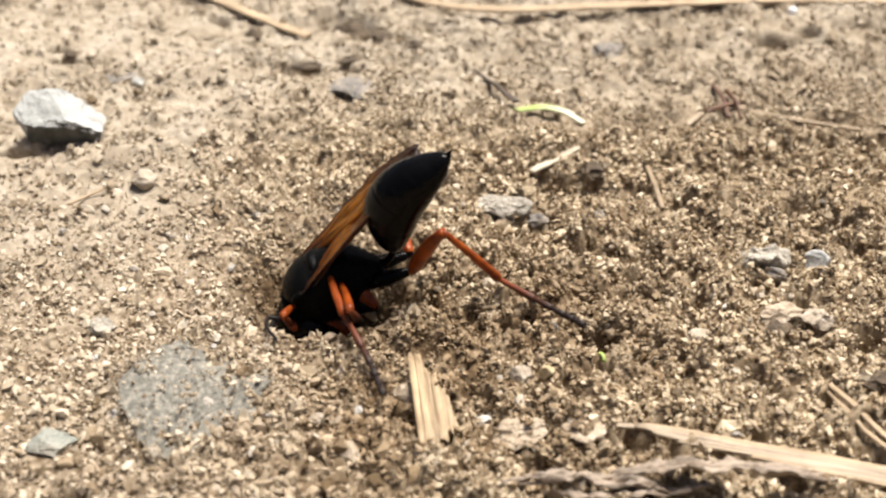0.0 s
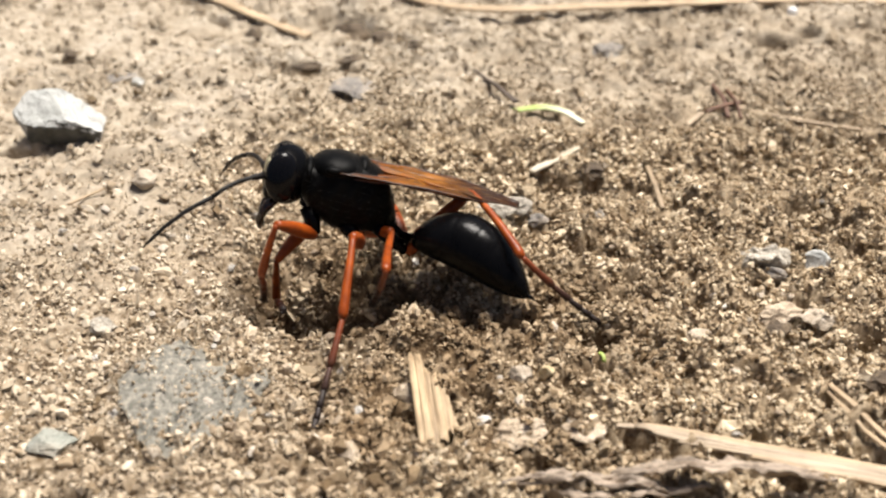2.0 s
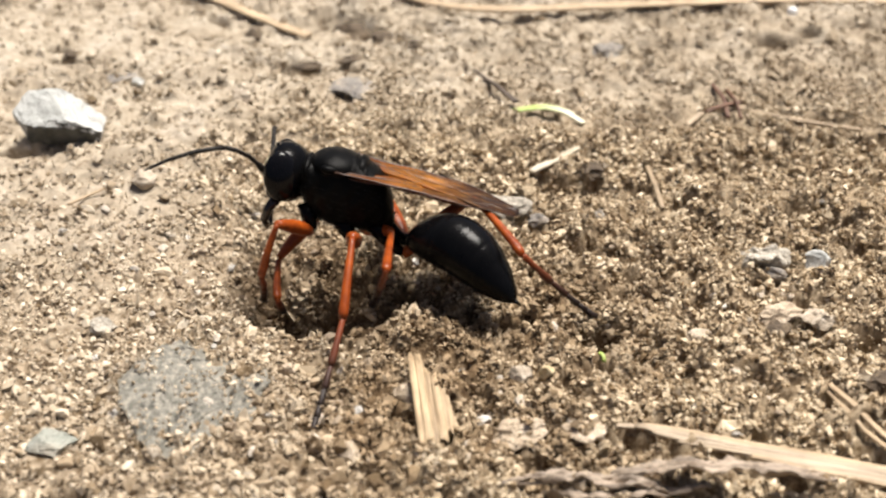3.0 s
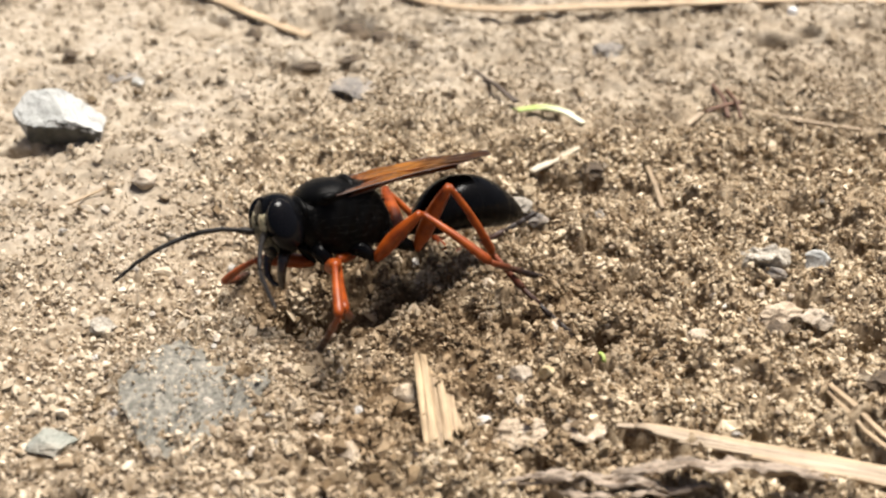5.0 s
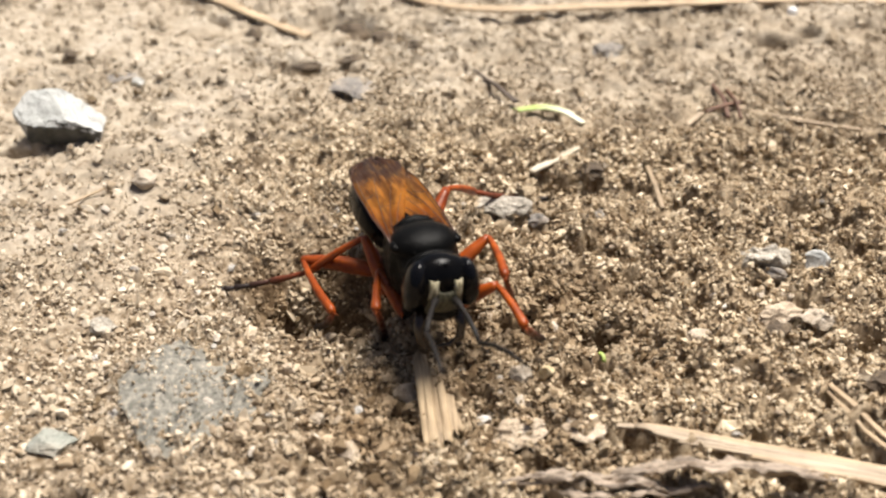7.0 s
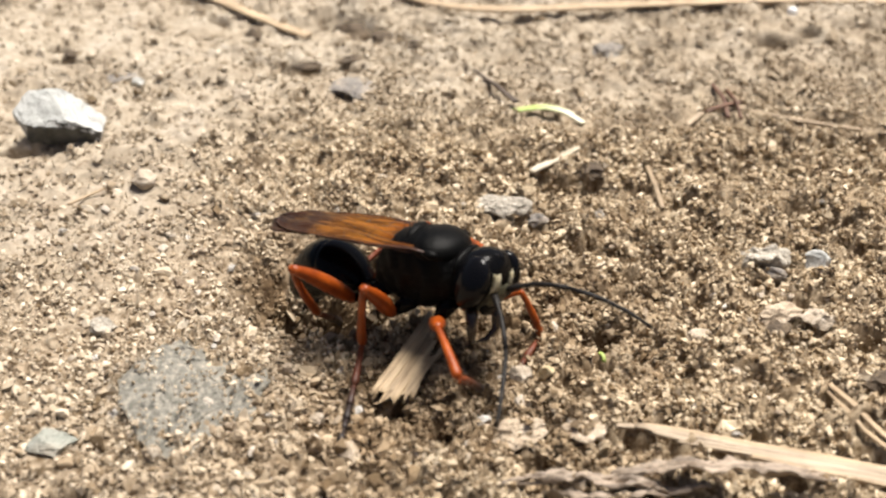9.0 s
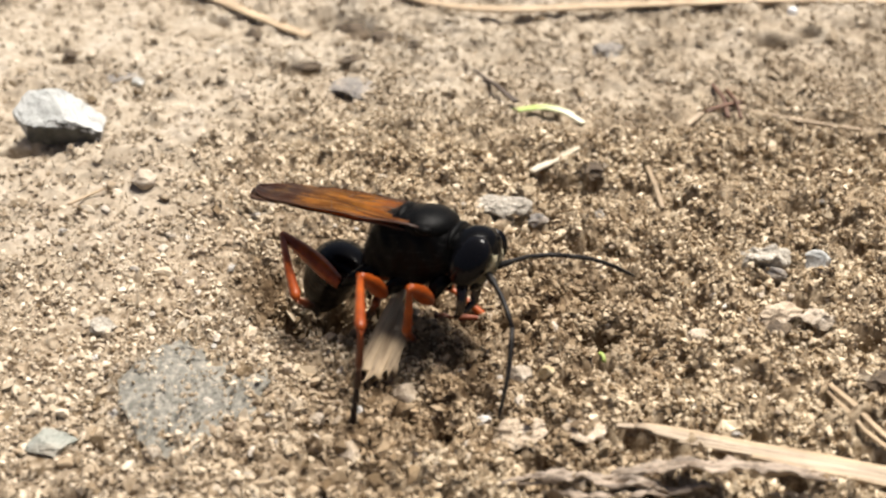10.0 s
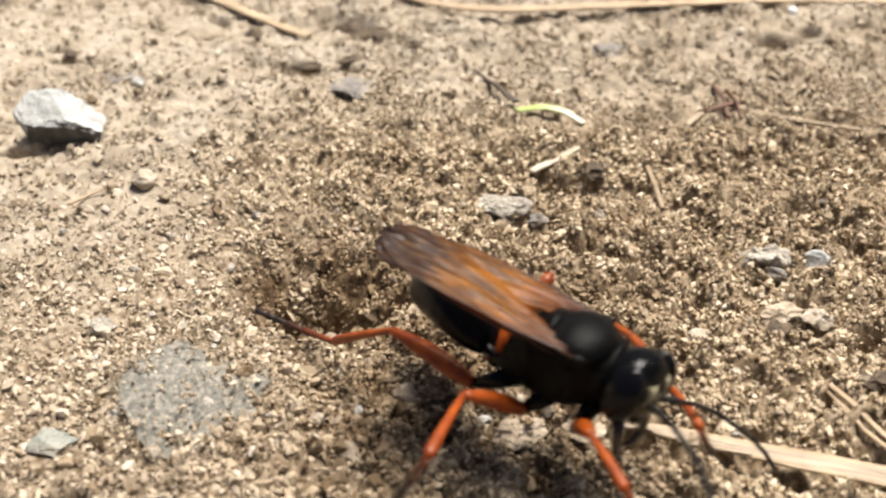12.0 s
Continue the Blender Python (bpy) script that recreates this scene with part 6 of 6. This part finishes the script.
beat(11.2, (0.1, -18.5, 9.4, -5.9, -0.2, 309.1), (-1.6, 36.5, -8.6), (0, -13.7, -18.8), (3.3, 0),
     (7.7, -18.7, 5.2, 9.4, -23.1, 6.6, 10.8, -20, 1.1), (6.2, -16.1, 5.8, 8.3, -22.6, 7.2, 10.3, -16.3, 0.3), (1.6, -9.9, 10, 2.5, -4.2, 3.6, 4.1, 2.8, -2.6),
     (-1.4, -26.2, 7.7, -1.3, -31.2, 8, -0.6, -28.5, 2.1), (-5.9, -23.3, 8.1, -5.9, -30.2, 9.1, -6.4, -26.5, 0.2), (-8.3, -15.6, 12, -11, -12.2, 4.6, -16.3, -8.5, -2.4),
     (7.8, -26.6, 5.1, 11.5, -27.3, 0.4), (4.4, -29.1, 6, 3.6, -34.9, 4.9))
beat(11.4, (-6.6, -17, 7.8, -1.4, 13.2, 279.6), (-1.1, 26.8, -2.6), (0, 0, 0), (-1.4, 0),
     (0.2, -18.8, 2.4, 0.9, -22.4, -1, -4.7, -23.3, 2.1), (0.6, -13, 5.7, 2.7, -13.2, -1, 5.9, -22.2, -0.1), (-0.2, -5.7, 6.4, 1.2, -14.1, 7.2, 2.7, -8.3, -0.1),
     (-9.6, -17.4, -1.2, -10.2, -22.2, -0.1, -10.5, -28.7, -0.5), (-12.8, -19.5, 3.6, -10.8, -26.1, 4.4, -11, -20, -3), (-12, -13.7, 11.2, -14.2, -11.7, 3.1, -16.2, -6.2, -4.3),
     (-3.8, -28.6, 4.4, -3.2, -34.5, 4.4), (-7.3, -28.8, 4.7, -8.5, -34.7, 4.1))
beat(11.5, (-9.2, -25.6, 8.2, 4.8, 6.6, 256), (8.7, 14, 0.2), (0, -21, -2), (5.1, 0),
     (-7, -32, 7.1, -5.2, -36.6, 6.6, -5.2, -34.1, 0.6), (-2.4, -24.7, 8.8, -1.1, -31.6, 9.4, 1.1, -28.5, 0.5), (-1.6, -21.8, 10.6, 0.7, -15.7, 5, 2.3, -8, -0.3),
     (-15.1, -29.7, 5.5, -15, -34.7, 6.2, -16.4, -32.2, 0.3), (-15.9, -22.6, 6.3, -17.2, -29.3, 7.8, -22.7, -29, -0.1), (-13.5, -18.2, 10.2, -15.6, -13.9, 3.1, -16.2, -7.9, -4.2),
     (-9.3, -38, 8.6, -8.6, -43.8, 10), (-12.2, -37.7, 8.3, -12, -43.5, 9.7))
beat(11.6, (-7.9, -23, 7.8, 6.7, 5.1, 262.3), (8.7, 13.3, -5.9), (0, -15, -8), (2.7, 0),
     (-4.1, -29.5, 6.1, -3.5, -34.4, 5.9, -3.7, -31.9, -0), (-2, -23.8, 8.6, -0.5, -30.6, 9.9, 1.9, -27.5, 1.2), (-0.6, -18.2, 10.2, 1, -13.2, 3.4, 2.3, -6.3, -2.9),
     (-14.4, -25.9, 3.4, -14.9, -27.7, -1.2, -13, -32.4, 2.8), (-13.5, -18.8, 7.2, -18.1, -17.2, 2.3, -25.9, -22.4, -0.2), (-11.8, -16.3, 10.4, -14.3, -12.5, 3.1, -16.9, -5.9, -3.2),
     (-7.1, -35.6, 7.6, -6.2, -41.4, 8.7), (-10.4, -35.3, 7.3, -10.7, -41.2, 8.5))
beat(11.7, (-5.7, -15.2, 7.6, 3.8, -0.3, 263.4), (7, 9.6, -6.9), (0, -8.2, -16), (1.8, 0),
     (-1, -21.6, 5.4, -0.2, -21.8, 0.4, 0.1, -28.3, 1), (2.5, -14.6, 5.3, 4.4, -18, -0.5, 4.5, -25.8, 5.1), (1.3, -3.3, 4.5, 1.9, -11.8, 5, 2.8, -5.6, -2.2),
     (-11.7, -20.2, 3.6, -11.7, -22.9, -0.6, -10.7, -28, 3.4), (-12.7, -12.6, 5.7, -16.8, -11.7, 0.1, -22.6, -19.3, 0.2), (-12, -5.3, 6.1, -10.1, -13.5, 7.3, -10.3, -6.8, 0.6),
     (-4.5, -27.7, 7.4, -3.1, -33.5, 8.1), (-8.1, -27.6, 6.7, -9, -31.9, 2.7))
beat(11.8, (-3.7, -13.2, 7.6, 0.8, 15.9, 282.9), (-4, 6.3, 1.2), (0, 0, 0), (3.6, 0),
     (2, -16.2, 0.7, 3.5, -20.9, -0.2, 4.8, -27.3, -0), (3.6, -10.3, 2.9, 4.1, -16.3, -0.6, 5, -25.7, 1.2), (0.6, 0.4, 4.4, 0.8, -8.1, 5.7, 1.9, -1.7, -1.3),
     (-8.7, -17.3, 0.7, -8.7, -22.2, -0.4, -6.9, -28.3, 0.6), (-12.2, -11.7, 4.5, -16.6, -10.5, -0.8, -22.3, -18.2, -0.4), (-13.2, -2.6, 3.7, -10.7, -10.8, 4.8, -10.4, -3.8, -1.7),
     (1.1, -23.2, 2.2, 2.8, -27.4, -1.8), (-2.2, -25.2, 3.5, -2.6, -29.5, -0.6))
beat(11.9, (2.7, -23.8, 8.6, -6.5, -0.8, 317.1), (-7.3, 18.4, -8.3), (0, 13.4, -8), (8.9, 0),
     (8.9, -22.4, 7.5, 9.7, -27.3, 7.6, 11.6, -24.7, 1.9), (6.2, -18.8, 8.1, 8, -25.3, 10, 11.1, -21.8, 1.6), (3.8, -15.7, 8.9, 5, -9.8, 2.8, 6, -3.2, -4),
     (2.5, -31.6, 7.3, 4, -36.3, 7.3, 5.6, -34.6, 1.3), (-2.9, -27.8, 9, -3.4, -34.7, 9.8, -4.2, -30.4, 1.2), (-8.2, -18.1, 9, -11.9, -13.5, 2.8, -16.7, -6, -0.6),
     (10.1, -33, 10.6, 11.4, -38.6, 12.1), (8.6, -34.6, 8.7, 8.3, -40.5, 10.2))
beat(12, (8.5, -27.1, 10, -1.4, 4.9, 332.2), (-10.9, 11.4, -15.7), (0, -10.9, -33.9), (7, 0),
     (15.9, -26.7, 7, 17.4, -31.5, 7.2, 19.4, -28.2, 1.9), (12.3, -22.6, 9.2, 13.7, -29, 11.6, 16.6, -23.9, 4), (7.9, -19.6, 11.4, 8.5, -13, 5.8, 8.6, -8.2, -2.3),
     (9.6, -33.8, 8.9, 11.4, -38.5, 8.6, 13.6, -37.2, 2.5), (1.4, -30.4, 9.3, -1, -37, 10, -3.7, -33.3, 1.5), (-3.8, -20.5, 6.9, -8.8, -15.7, 1.9, -15.9, -9.6, 0.3),
     (19.6, -30.1, 6.7, 23.3, -29.7, 2), (15.1, -36.9, 10.9, 15.3, -42.7, 12.5))

SPLINTER_ROWS = [(0, lie(-0.84, -21.21, 0.50, 0, -4, 97.4)),
                 (4.8, lie(-0.84, -21.21, 0.50, 0, -4, 97.4)),
                 (5, lie(-0.46, -21.28, 0.50, 0, -4, 96.5)),
                 (7, lie(-0.46, -21.28, 0.50, 0, -4, 96.5)),
                 (7.2, lie(-0.47, -22.10, 0.40, 0, -3, 95.1)),
                 (8.8, lie(-2.24, -17.15, 0.90, 12, -8, 63.3)),
                 (9.5, lie(-2.25, -16.71, 0.90, 16, -8, 61.8)),
                 (9.9, lie(-3.41, -15.22, 1.00, 14, -10, 68.4)),
                 (10, lie(-4.27, -14.03, 1.00, 14, -10, 71.6)),
                 (10.1, lie(-6.8, -9.4, -1.2, 10, 12, 73.6)),
                 (10.2, lie(-9.2, -6.5, -8.5, 8, 20, 80)),
                 (12, lie(-9.2, -6.5, -9.5, 8, 20, 80))]
LEAF_ROWS = [(0, lie(4.10, -30.20, -0.20, 0, -1.0, 0.4)),
             (10.8, lie(4.10, -30.20, -0.20, 0, -1.0, 0.4)),
             (10.9, lie(3.88, -30.37, 0.10, 0, -0.3, 0.5)),
             (11, lie(3.49, -29.22, 1.20, 0, 2.0, -1.8)),
             (11.1, lie(-1.44, -23.44, 2.20, 12, 2.0, 4.7)),
             (11.2, lie(-2.30, -22.75, 3.00, 28, 1.3, 14.2)),
             (11.3, lie(-4.07, -20.81, 3.00, 45, 2.5, 6.3)),
             (11.4, lie(-0.87, -15.03, 2.80, 82, 7.8, -61.8)),
             (11.5, lie(-2.50, -17.17, 2.80, 82, 8.5, -66.5)),
             (11.6, lie(-2.19, -17.63, 2.60, 82, 7.8, -65.5)),
             (11.7, lie(-1.26, -21.18, 1.60, 82, 6.3, -61.4)),
             (11.8, lie(-0.59, -24.93, 1.00, 82, 3.4, -62.1)),
             (11.9, lie(0.24, -30.30, 0.60, 82, 2.0, -60.9)),
             (12, lie(0.62, -33.93, 0.50, 82, 1.3, -63.6))]

motions()
